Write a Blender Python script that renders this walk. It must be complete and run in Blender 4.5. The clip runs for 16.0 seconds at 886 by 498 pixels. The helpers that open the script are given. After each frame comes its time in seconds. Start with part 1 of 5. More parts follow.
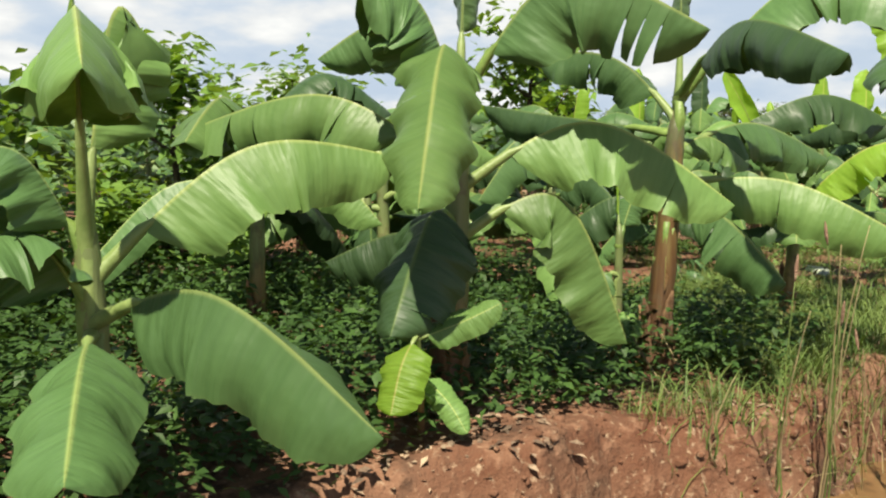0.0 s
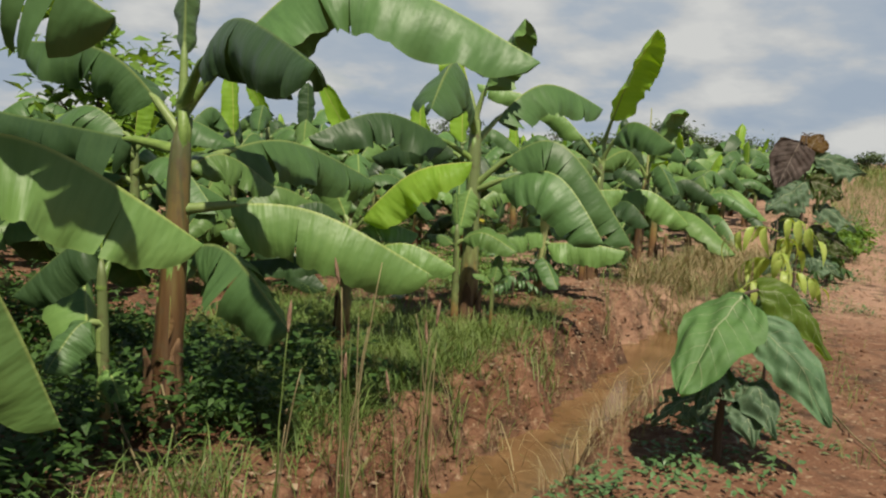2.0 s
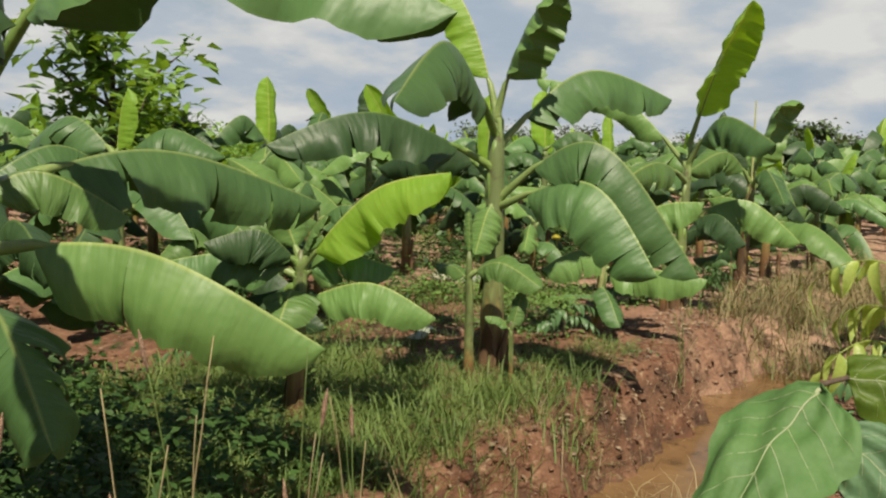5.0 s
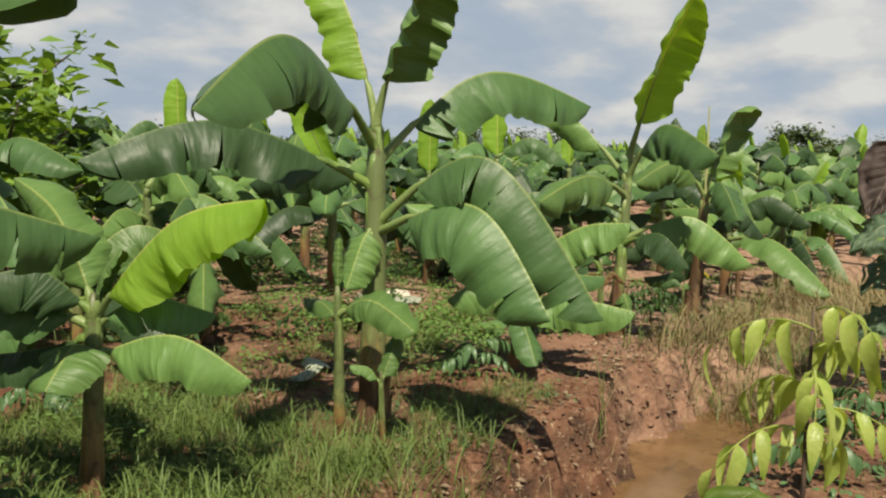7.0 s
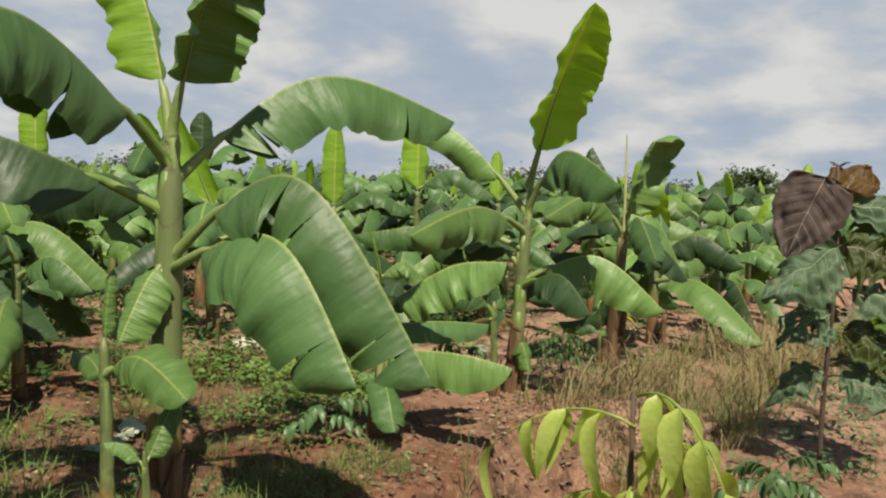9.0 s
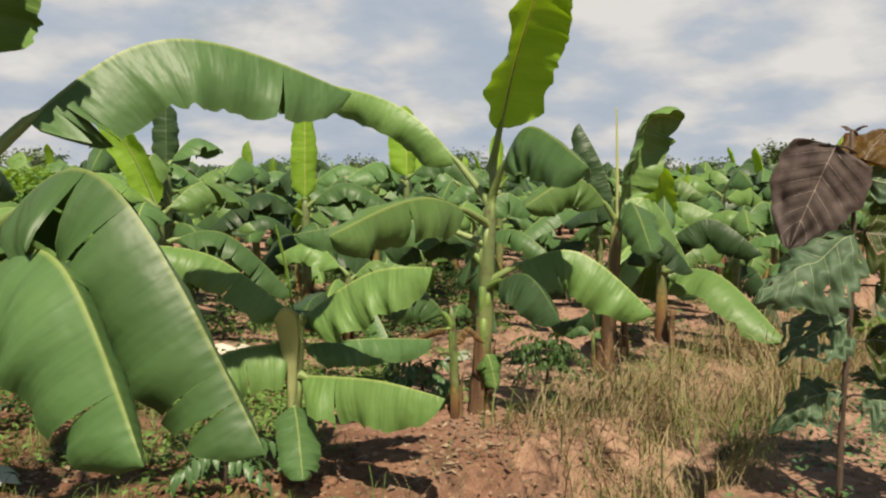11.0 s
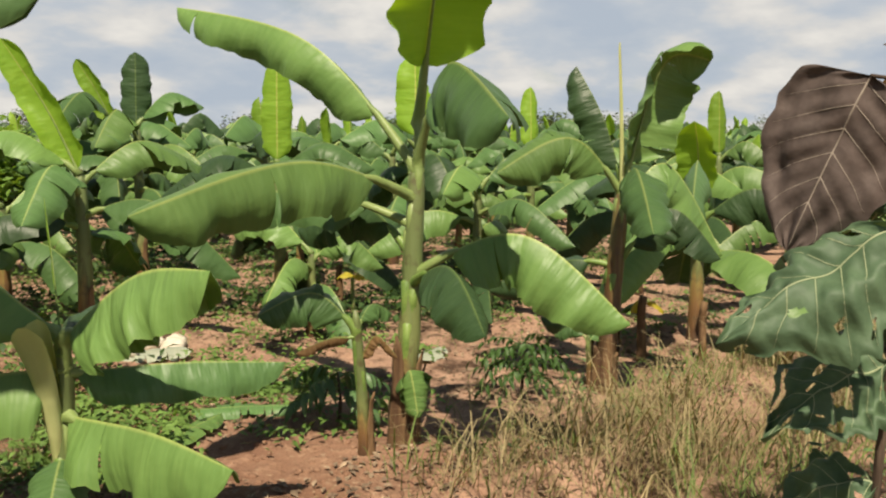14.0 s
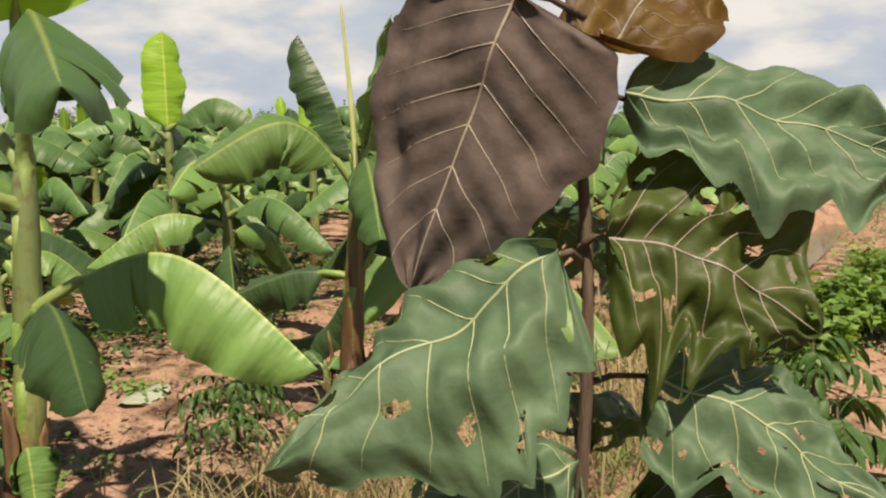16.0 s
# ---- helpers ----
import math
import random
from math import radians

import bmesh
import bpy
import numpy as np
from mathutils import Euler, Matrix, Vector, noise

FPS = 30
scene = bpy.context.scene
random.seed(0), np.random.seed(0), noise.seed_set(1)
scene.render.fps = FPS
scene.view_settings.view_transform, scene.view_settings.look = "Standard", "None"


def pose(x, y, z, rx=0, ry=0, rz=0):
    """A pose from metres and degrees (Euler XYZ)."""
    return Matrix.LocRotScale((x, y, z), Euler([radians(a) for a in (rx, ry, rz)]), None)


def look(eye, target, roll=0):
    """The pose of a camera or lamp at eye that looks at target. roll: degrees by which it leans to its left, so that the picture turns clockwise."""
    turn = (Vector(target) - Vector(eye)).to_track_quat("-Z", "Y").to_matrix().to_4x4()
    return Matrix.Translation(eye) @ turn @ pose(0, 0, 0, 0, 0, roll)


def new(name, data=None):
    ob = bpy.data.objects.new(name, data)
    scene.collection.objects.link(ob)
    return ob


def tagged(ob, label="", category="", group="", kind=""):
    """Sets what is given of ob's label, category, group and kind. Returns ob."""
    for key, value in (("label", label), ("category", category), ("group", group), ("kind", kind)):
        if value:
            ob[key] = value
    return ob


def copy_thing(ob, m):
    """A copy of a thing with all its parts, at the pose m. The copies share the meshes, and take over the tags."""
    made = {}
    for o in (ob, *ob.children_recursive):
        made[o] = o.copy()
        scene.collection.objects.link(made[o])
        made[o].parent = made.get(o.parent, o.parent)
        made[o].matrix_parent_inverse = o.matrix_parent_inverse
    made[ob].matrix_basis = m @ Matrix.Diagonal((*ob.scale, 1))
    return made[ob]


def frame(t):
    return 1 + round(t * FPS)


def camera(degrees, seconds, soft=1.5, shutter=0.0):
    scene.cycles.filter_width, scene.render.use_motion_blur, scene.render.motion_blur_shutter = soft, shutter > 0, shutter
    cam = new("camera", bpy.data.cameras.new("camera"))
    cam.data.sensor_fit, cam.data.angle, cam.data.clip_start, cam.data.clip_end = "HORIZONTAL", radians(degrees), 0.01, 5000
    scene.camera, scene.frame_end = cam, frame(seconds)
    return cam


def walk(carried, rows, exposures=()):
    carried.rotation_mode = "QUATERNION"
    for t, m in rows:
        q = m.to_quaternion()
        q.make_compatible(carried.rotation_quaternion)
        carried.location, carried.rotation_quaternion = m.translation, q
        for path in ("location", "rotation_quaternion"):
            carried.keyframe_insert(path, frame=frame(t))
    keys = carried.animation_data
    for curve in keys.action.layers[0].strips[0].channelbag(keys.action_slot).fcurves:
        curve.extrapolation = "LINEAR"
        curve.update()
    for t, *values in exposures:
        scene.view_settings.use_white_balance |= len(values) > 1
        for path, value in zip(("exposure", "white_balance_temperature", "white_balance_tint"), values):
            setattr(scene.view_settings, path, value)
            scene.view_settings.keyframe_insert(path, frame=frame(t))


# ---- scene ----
cam = camera(55.8, 16.0, soft=2.2)
METRES, EYE, TILT, LEAN, TURN = 9.0, 1.5, -8.3, 0.0, -39.4
ROWS = [
    (0.0, 0.0, 0.0, 0.0, 0.0, 0.0, -0.0),
    (0.5, 0.0211, 0.0222, 0.004, -7.22, -0.01, -0.07),
    (1.0, 0.0437, 0.0426, 0.0079, -16.91, 0.03, 0.14),
    (1.5, 0.0739, 0.0587, 0.014, -21.67, 0.01, 0.47),
    (2.0, 0.099, 0.0707, 0.0174, -23.46, 0.28, 0.5),
    (2.5, 0.1275, 0.0919, 0.0206, -26.48, 0.52, 0.98),
    (3.0, 0.1532, 0.1099, 0.0208, -28.38, 0.55, 1.76),
    (3.5, 0.1812, 0.1247, 0.0275, -24.79, 0.61, 1.42),
    (4.0, 0.2006, 0.1495, 0.0295, -19.22, 0.72, 0.66),
    (6.5, 0.3054, 0.2427, 0.0495, -13.5, 0.95, 0.85),
    (7.0, 0.335, 0.2574, 0.0545, -15.42, 1.06, 0.75),
    (7.5, 0.3595, 0.278, 0.053, -15.82, 2.19, 0.4),
    (8.0, 0.3847, 0.3006, 0.0567, -17.36, 3.22, 0.06),
    (8.5, 0.4117, 0.3177, 0.0583, -18.02, 3.47, 0.42),
    (9.0, 0.4347, 0.3325, 0.0589, -17.9, 3.58, 0.14),
    (9.5, 0.4576, 0.3522, 0.0654, -18.3, 3.5, 0.4),
    (12.0, 0.5697, 0.448, 0.0728, -10.09, 1.33, 2.48),
    (12.5, 0.5868, 0.4725, 0.0744, -7.15, 0.88, 1.34),
    (13.0, 0.6085, 0.4985, 0.078, -7.63, 0.76, 0.68),
    (13.5, 0.6372, 0.5171, 0.0846, -8.21, 0.71, 0.93),
    (14.0, 0.6627, 0.5352, 0.0865, -8.95, 0.39, 1.0),
    (14.5, 0.6902, 0.5619, 0.0917, -16.6, 0.26, 1.14),
    (15.0, 0.7157, 0.5847, 0.0902, -19.4, -0.08, 2.84),
    (15.5, 0.7404, 0.6024, 0.094, -19.54, -0.2, 3.44),
    (16.0, 0.7605, 0.6245, 0.0945, -19.79, -0.55, 3.48),
]
EXPOSURES = [(0.0, 1.02, 7300, 9), (1.0, 0.58, 7400, 9), (2.0, 0.32, 7250, 9), (3.5, 0.28, 7250, 9), (4.0, 0.44, 7350, 9), (6.5, 0.49, 7350, 9), (9.5, 0.45, 7250, 11), (12.0, 0.62, 7750, 12), (14.0, 0.65, 7750, 11), (16.0, 0.76, 7950, 13)]
walk(cam, [(t, pose(0, 0, EYE, TILT, LEAN, TURN) @ pose(METRES * x, METRES * y, METRES * z, 90 + pitch, roll, yaw)) for t, x, y, z, yaw, pitch, roll in ROWS], EXPOSURES)

# ---- sky, sun ----
SUN_FROM = Vector((-0.55, -0.46, 1.12)).normalized()
sun = new("sun", bpy.data.lights.new("sun", "SUN"))
sun.data.energy, sun.data.angle, sun.data.color = 5.0, radians(1.0), (1.0, 0.95, 0.86)
sun.matrix_world = look((0, 0, 30), Vector((0, 0, 30)) - SUN_FROM)

world = bpy.data.worlds.new("world")
scene.world = world
world.use_nodes = True
wt = world.node_tree
wt.nodes.clear()


def wnode(kind, **kw):
    n = wt.nodes.new(kind)
    for k, v in kw.items():
        n.inputs[k].default_value = v
    return n


sky = wt.nodes.new("ShaderNodeTexSky")
sky.sky_type, sky.sun_disc = "NISHITA", False
sky.sun_elevation = math.asin(SUN_FROM.z)
sky.sun_rotation = math.atan2(SUN_FROM.x, SUN_FROM.y)
sky.air_density, sky.dust_density = 1.0, 0.25
w_co = wt.nodes.new("ShaderNodeTexCoord")
w_sep = wt.nodes.new("ShaderNodeSeparateXYZ")
wt.links.new(w_co.outputs["Generated"], w_sep.inputs[0])
w_abs = wt.nodes.new("ShaderNodeMath")
w_abs.operation = "MAXIMUM"
w_abs.inputs[1].default_value = 0.0
wt.links.new(w_sep.outputs["Z"], w_abs.inputs[0])
w_add = wt.nodes.new("ShaderNodeMath")
w_add.inputs[1].default_value = 0.40
wt.links.new(w_abs.outputs[0], w_add.inputs[0])
w_div = wt.nodes.new("ShaderNodeVectorMath")
w_div.operation = "DIVIDE"
w_comb = wt.nodes.new("ShaderNodeCombineXYZ")
for s in "XYZ":
    wt.links.new(w_add.outputs[0], w_comb.inputs[s])
wt.links.new(w_co.outputs["Generated"], w_div.inputs[0])
wt.links.new(w_comb.outputs[0], w_div.inputs[1])
cloud = wnode("ShaderNodeTexNoise", Scale=1.5, Detail=9.0, Roughness=0.56, Distortion=0.25)
wt.links.new(w_div.outputs[0], cloud.inputs["Vector"])
ramp = wt.nodes.new("ShaderNodeValToRGB")
ramp.color_ramp.elements[0].position, ramp.color_ramp.elements[1].position = 0.14, 0.32
thin = wt.nodes.new("ShaderNodeMath")
thin.operation, thin.inputs[1].default_value = "MULTIPLY_ADD", -0.60
wt.links.new(w_abs.outputs[0], thin.inputs[0])
wt.links.new(cloud.outputs["Fac"], thin.inputs[2])
wt.links.new(thin.outputs[0], ramp.inputs[0])
shade = wnode("ShaderNodeTexNoise", Scale=3.6, Detail=8.0, Roughness=0.5)
flat = wt.nodes.new("ShaderNodeMapping")
flat.inputs["Scale"].default_value = (1.0, 1.0, 2.0)
wt.links.new(w_div.outputs[0], flat.inputs[0])
wt.links.new(flat.outputs[0], shade.inputs["Vector"])
cl_ramp = wt.nodes.new("ShaderNodeValToRGB")
for q, c in ((0.47, (0.77, 0.93, 1.17, 1)), (0.56, (1.02, 1.11, 1.24, 1))):
    cl_ramp.color_ramp.elements.new(q).color = c
cl_ramp.color_ramp.elements[0].position, cl_ramp.color_ramp.elements[3].position = 0.36, 0.64
cl_ramp.color_ramp.elements[0].color = (0.66, 0.84, 1.12, 1)
cl_ramp.color_ramp.elements[3].color = (1.20, 1.28, 1.38, 1)
wt.links.new(shade.outputs["Fac"], cl_ramp.inputs[0])
clouds = wnode("ShaderNodeBackground", Strength=0.39)
wt.links.new(cl_ramp.outputs[0], clouds.inputs["Color"])
clear = wnode("ShaderNodeBackground", Strength=0.05)
wt.links.new(sky.outputs[0], clear.inputs["Color"])
w_mix = wt.nodes.new("ShaderNodeMixShader")
w_out = wt.nodes.new("ShaderNodeOutputWorld")
wt.links.new(ramp.outputs[0], w_mix.inputs[0])
wt.links.new(clear.outputs[0], w_mix.inputs[1])
wt.links.new(clouds.outputs[0], w_mix.inputs[2])
wt.links.new(w_mix.outputs[0], w_out.inputs[0])

# ---- materials ----
def material(name, base, other, scale=6.0, rough=0.6, bump=0.2, bump_scale=40.0, stretch=(1, 1, 1), translucent=0.0, third=None, spec=0.35, random_value=0.0):
    """Two or three colours broken up by noise at two sizes, with fine relief."""
    m = bpy.data.materials.new(name)
    m.use_nodes = True
    nt = m.node_tree
    nt.nodes.clear()
    L = nt.links.new
    co = nt.nodes.new("ShaderNodeTexCoord")
    mp = nt.nodes.new("ShaderNodeMapping")
    mp.inputs["Scale"].default_value = stretch
    L(co.outputs["Object"], mp.inputs[0])
    big = nt.nodes.new("ShaderNodeTexNoise")
    big.inputs["Scale"].default_value, big.inputs["Detail"].default_value = scale, 5
    L(mp.outputs[0], big.inputs["Vector"])
    fine = nt.nodes.new("ShaderNodeTexNoise")
    fine.inputs["Scale"].default_value, fine.inputs["Detail"].default_value = bump_scale, 6
    L(mp.outputs[0], fine.inputs["Vector"])
    cr = nt.nodes.new("ShaderNodeValToRGB")
    cr.color_ramp.elements[0].position, cr.color_ramp.elements[1].position = 0.36, 0.64
    cr.color_ramp.elements[0].color, cr.color_ramp.elements[1].color = (*base, 1), (*other, 1)
    mixn = nt.nodes.new("ShaderNodeMath")
    mixn.operation = "MULTIPLY_ADD"
    mixn.inputs[1].default_value = 0.35
    L(fine.outputs["Fac"], mixn.inputs[0])
    sub = nt.nodes.new("ShaderNodeMath")
    sub.operation = "MULTIPLY_ADD"
    sub.inputs[1].default_value, sub.inputs[2].default_value = 0.9, -0.125
    L(big.outputs["Fac"], sub.inputs[0])
    L(sub.outputs[0], mixn.inputs[2])
    L(mixn.outputs[0], cr.inputs[0])
    col = cr.outputs[0]
    if third:
        spots = nt.nodes.new("ShaderNodeTexNoise")
        spots.inputs["Scale"].default_value, spots.inputs["Detail"].default_value = scale * 2.3, 4
        L(mp.outputs[0], spots.inputs["Vector"])
        sr = nt.nodes.new("ShaderNodeValToRGB")
        sr.color_ramp.elements[0].position, sr.color_ramp.elements[1].position = 0.55, 0.68
        L(spots.outputs["Fac"], sr.inputs[0])
        mx = nt.nodes.new("ShaderNodeMix")
        mx.data_type = "RGBA"
        L(sr.outputs[0], mx.inputs[0])
        L(col, mx.inputs[6])
        mx.inputs[7].default_value = (*third, 1)
        col = mx.outputs[2]
    if random_value:
        oi = nt.nodes.new("ShaderNodeObjectInfo")
        ge = nt.nodes.new("ShaderNodeNewGeometry")
        ad = nt.nodes.new("ShaderNodeMath")
        L(oi.outputs["Random"], ad.inputs[0])
        L(ge.outputs["Random Per Island"], ad.inputs[1])
        rg = nt.nodes.new("ShaderNodeMapRange")
        rg.inputs[2].default_value = 2.0
        rg.inputs[3].default_value, rg.inputs[4].default_value = 1 - random_value, 1 + random_value
        L(ad.outputs[0], rg.inputs[0])
        hs = nt.nodes.new("ShaderNodeHueSaturation")
        L(rg.outputs[0], hs.inputs["Value"])
        L(col, hs.inputs["Color"])
        col = hs.outputs[0]
    bp = nt.nodes.new("ShaderNodeBump")
    bp.inputs["Strength"].default_value, bp.inputs["Distance"].default_value = bump, 0.02
    L(fine.outputs["Fac"], bp.inputs["Height"])
    p = nt.nodes.new("ShaderNodeBsdfPrincipled")
    p.inputs["Roughness"].default_value = rough
    p.inputs["Specular IOR Level"].default_value = spec
    L(col, p.inputs["Base Color"])
    L(bp.outputs[0], p.inputs["Normal"])
    out = nt.nodes.new("ShaderNodeOutputMaterial")
    if translucent:
        tr = nt.nodes.new("ShaderNodeBsdfTranslucent")
        warm = nt.nodes.new("ShaderNodeMix")
        warm.data_type, warm.blend_type = "RGBA", "MULTIPLY"
        warm.inputs[0].default_value = 1.0
        warm.inputs[7].default_value = (1.6, 1.5, 0.5, 1)
        L(col, warm.inputs[6])
        L(warm.outputs[2], tr.inputs["Color"])
        ms = nt.nodes.new("ShaderNodeMixShader")
        ms.inputs[0].default_value = translucent
        L(p.outputs[0], ms.inputs[1])
        L(tr.outputs[0], ms.inputs[2])
        L(ms.outputs[0], out.inputs[0])
    else:
        L(p.outputs[0], out.inputs[0])
    return m


def blade_material(name, base, other, vein, trans=0.07, rough=0.46):
    """A banana blade: ribs that run out from the midrib (u along, v across), waxy sheen, a paler band by the rib."""
    m = bpy.data.materials.new(name)
    m.use_nodes = True
    nt = m.node_tree
    nt.nodes.clear()
    L = nt.links.new
    uv = nt.nodes.new("ShaderNodeTexCoord")
    mp = nt.nodes.new("ShaderNodeMapping")
    mp.inputs["Scale"].default_value = (42, 1.1, 1)
    L(uv.outputs["UV"], mp.inputs[0])
    ribs = nt.nodes.new("ShaderNodeTexNoise")
    ribs.inputs["Scale"].default_value, ribs.inputs["Detail"].default_value = 1.0, 4
    L(mp.outputs[0], ribs.inputs["Vector"])
    blot = nt.nodes.new("ShaderNodeTexNoise")
    blot.inputs["Scale"].default_value, blot.inputs["Detail"].default_value = 3.5, 5
    L(uv.outputs["Object"], blot.inputs["Vector"])
    add = nt.nodes.new("ShaderNodeMath")
    L(ribs.outputs["Fac"], add.inputs[0])
    L(blot.outputs["Fac"], add.inputs[1])
    cr = nt.nodes.new("ShaderNodeValToRGB")
    cr.color_ramp.elements[0].position, cr.color_ramp.elements[1].position = 0.27, 0.73
    cr.color_ramp.elements[0].color, cr.color_ramp.elements[1].color = (*base, 1), (*other, 1)
    half = nt.nodes.new("ShaderNodeMath")
    half.operation = "MULTIPLY"
    half.inputs[1].default_value = 0.5
    L(add.outputs[0], half.inputs[0])
    L(half.outputs[0], cr.inputs[0])
    sep = nt.nodes.new("ShaderNodeSeparateXYZ")
    L(uv.outputs["UV"], sep.inputs[0])
    ab = nt.nodes.new("ShaderNodeMath")
    ab.operation = "ABSOLUTE"
    L(sep.outputs["Y"], ab.inputs[0])
    vr = nt.nodes.new("ShaderNodeValToRGB")
    vr.color_ramp.elements[0].position, vr.color_ramp.elements[1].position = 0.012, 0.06
    vr.color_ramp.elements[0].color, vr.color_ramp.elements[1].color = (1, 1, 1, 1), (0, 0, 0, 1)
    e = vr.color_ramp.elements.new(0.955)
    e.color = (0, 0, 0, 1)
    e = vr.color_ramp.elements.new(1.0)
    e.color = (0.14, 0.14, 0.14, 1)
    L(ab.outputs[0], vr.inputs[0])
    mx = nt.nodes.new("ShaderNodeMix")
    mx.data_type = "RGBA"
    L(vr.outputs[0], mx.inputs[0])
    L(cr.outputs[0], mx.inputs[6])
    mx.inputs[7].default_value = (*vein, 1)
    oi = nt.nodes.new("ShaderNodeObjectInfo")
    rg = nt.nodes.new("ShaderNodeMapRange")
    rg.inputs[3].default_value, rg.inputs[4].default_value = 0.76, 1.24
    L(oi.outputs["Random"], rg.inputs[0])
    hs = nt.nodes.new("ShaderNodeHueSaturation")
    L(rg.outputs[0], hs.inputs["Value"])
    L(mx.outputs[2], hs.inputs["Color"])
    mp2 = nt.nodes.new("ShaderNodeMapping")
    mp2.inputs["Scale"].default_value = (15, 0.8, 1)
    L(uv.outputs["UV"], mp2.inputs[0])
    pleat = nt.nodes.new("ShaderNodeTexNoise")
    pleat.inputs["Scale"].default_value, pleat.inputs["Detail"].default_value = 1.0, 2
    L(mp2.outputs[0], pleat.inputs["Vector"])
    b0 = nt.nodes.new("ShaderNodeBump")
    b0.inputs["Strength"].default_value, b0.inputs["Distance"].default_value = 0.35, 0.04
    L(pleat.outputs["Fac"], b0.inputs["Height"])
    crumple = nt.nodes.new("ShaderNodeBump")
    crumple.inputs["Strength"].default_value, crumple.inputs["Distance"].default_value = 0.22, 0.06
    dents = nt.nodes.new("ShaderNodeTexNoise")
    dents.inputs["Scale"].default_value, dents.inputs["Detail"].default_value = 5.0, 3
    L(uv.outputs["Object"], dents.inputs["Vector"])
    L(dents.outputs["Fac"], crumple.inputs["Height"])
    L(crumple.outputs[0], b0.inputs["Normal"])
    bp = nt.nodes.new("ShaderNodeBump")
    bp.inputs["Strength"].default_value, bp.inputs["Distance"].default_value = 0.25, 0.008
    L(ribs.outputs["Fac"], bp.inputs["Height"])
    L(b0.outputs[0], bp.inputs["Normal"])
    p = nt.nodes.new("ShaderNodeBsdfPrincipled")
    p.inputs["Roughness"].default_value, p.inputs["Specular IOR Level"].default_value = rough, 0.28
    L(hs.outputs[0], p.inputs["Base Color"])
    L(bp.outputs[0], p.inputs["Normal"])
    warm = nt.nodes.new("ShaderNodeMix")
    warm.data_type, warm.blend_type = "RGBA", "MULTIPLY"
    warm.inputs[0].default_value = 1.0
    warm.inputs[7].default_value = (2.0, 1.8, 0.5, 1)
    L(hs.outputs[0], warm.inputs[6])
    tr = nt.nodes.new("ShaderNodeBsdfTranslucent")
    L(warm.outputs[2], tr.inputs["Color"])
    ms = nt.nodes.new("ShaderNodeMixShader")
    ms.inputs[0].default_value = trans
    L(p.outputs[0], ms.inputs[1])
    L(tr.outputs[0], ms.inputs[2])
    out = nt.nodes.new("ShaderNodeOutputMaterial")
    L(ms.outputs[0], out.inputs[0])
    return m


BLADE = [
    # darker green for leaves that hang in shade; the shade is in the colour
    blade_material("banana_blade_shaded", (0.022, 0.050, 0.019), (0.038, 0.074, 0.027), (0.074, 0.118, 0.037)),
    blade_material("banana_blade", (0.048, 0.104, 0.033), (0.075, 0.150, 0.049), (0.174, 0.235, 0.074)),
    # paler green of younger leaves, also sunlight painted into lit ones
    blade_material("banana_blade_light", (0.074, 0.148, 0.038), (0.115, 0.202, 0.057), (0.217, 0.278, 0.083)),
    blade_material("banana_blade_young", (0.148, 0.287, 0.031), (0.217, 0.357, 0.049), (0.383, 0.418, 0.122), trans=0.42),
    blade_material("banana_blade_dry", (0.087, 0.048, 0.022), (0.191, 0.117, 0.052), (0.209, 0.148, 0.070), trans=0.1),
    blade_material("banana_blade_yellowing", (0.435, 0.365, 0.035), (0.539, 0.479, 0.070), (0.522, 0.435, 0.131), trans=0.3),
]
RIB = material("banana_rib", (0.139, 0.204, 0.061), (0.191, 0.252, 0.087), 8, 0.45, 0.15, 60)
RIB_DARK = material("banana_petiole", (0.087, 0.157, 0.035), (0.165, 0.244, 0.061), 8, 0.45, 0.15, 60)
SHEATH = material("dry_sheath", (0.074, 0.038, 0.019), (0.209, 0.126, 0.061), 9, 0.8, 0.5, 50, (1, 1, 0.12), third=(0.044, 0.022, 0.013))
TEAK = material("teak_leaf", (0.053, 0.097, 0.051), (0.078, 0.132, 0.071), 9, 0.6, 0.12, 60, translucent=0.18)
TEAK_BRIGHT = material("teak_leaf_young", (0.063, 0.144, 0.040), (0.091, 0.184, 0.057), 9, 0.65, 0.12, 60, translucent=0.2)
# olive darkened in colour to shade leaves turned away from the sun
TEAK_OLIVE_SHADED = material("teak_leaf_olive_shaded", (0.031, 0.049, 0.008), (0.046, 0.066, 0.012), 9, 0.55, 0.12, 60, translucent=0.25)
TEAK_MATT = material("teak_leaf_matt", (0.061, 0.126, 0.059), (0.087, 0.165, 0.080), 9, 0.6, 0.12, 60, translucent=0.15)
TEAK_YOUNG = material("teak_leaf_yellow_green", (0.065, 0.117, 0.012), (0.091, 0.148, 0.021), 9, 0.5, 0.12, 60, translucent=0.35)
TEAK_DARK = material("teak_leaf_bronze", (0.057, 0.043, 0.038), (0.094, 0.071, 0.063), 9, 0.75, 0.12, 60, translucent=0.08, spec=0.25)
TEAK_RUST = material("teak_leaf_rust", (0.087, 0.044, 0.010), (0.122, 0.074, 0.017), 9, 0.55, 0.12, 60, translucent=0.4)
VEIN_DIM = material("bronze_vein", (0.217, 0.183, 0.148), (0.287, 0.244, 0.200), 12, 0.6, 0.2, 60)
VEIN = material("teak_vein", (0.226, 0.261, 0.148), (0.296, 0.331, 0.191), 12, 0.6, 0.2, 60)
STEM_DARK = material("woody_stem", (0.044, 0.028, 0.019), (0.104, 0.074, 0.052), 14, 0.8, 0.5, 70, (1, 1, 0.2))
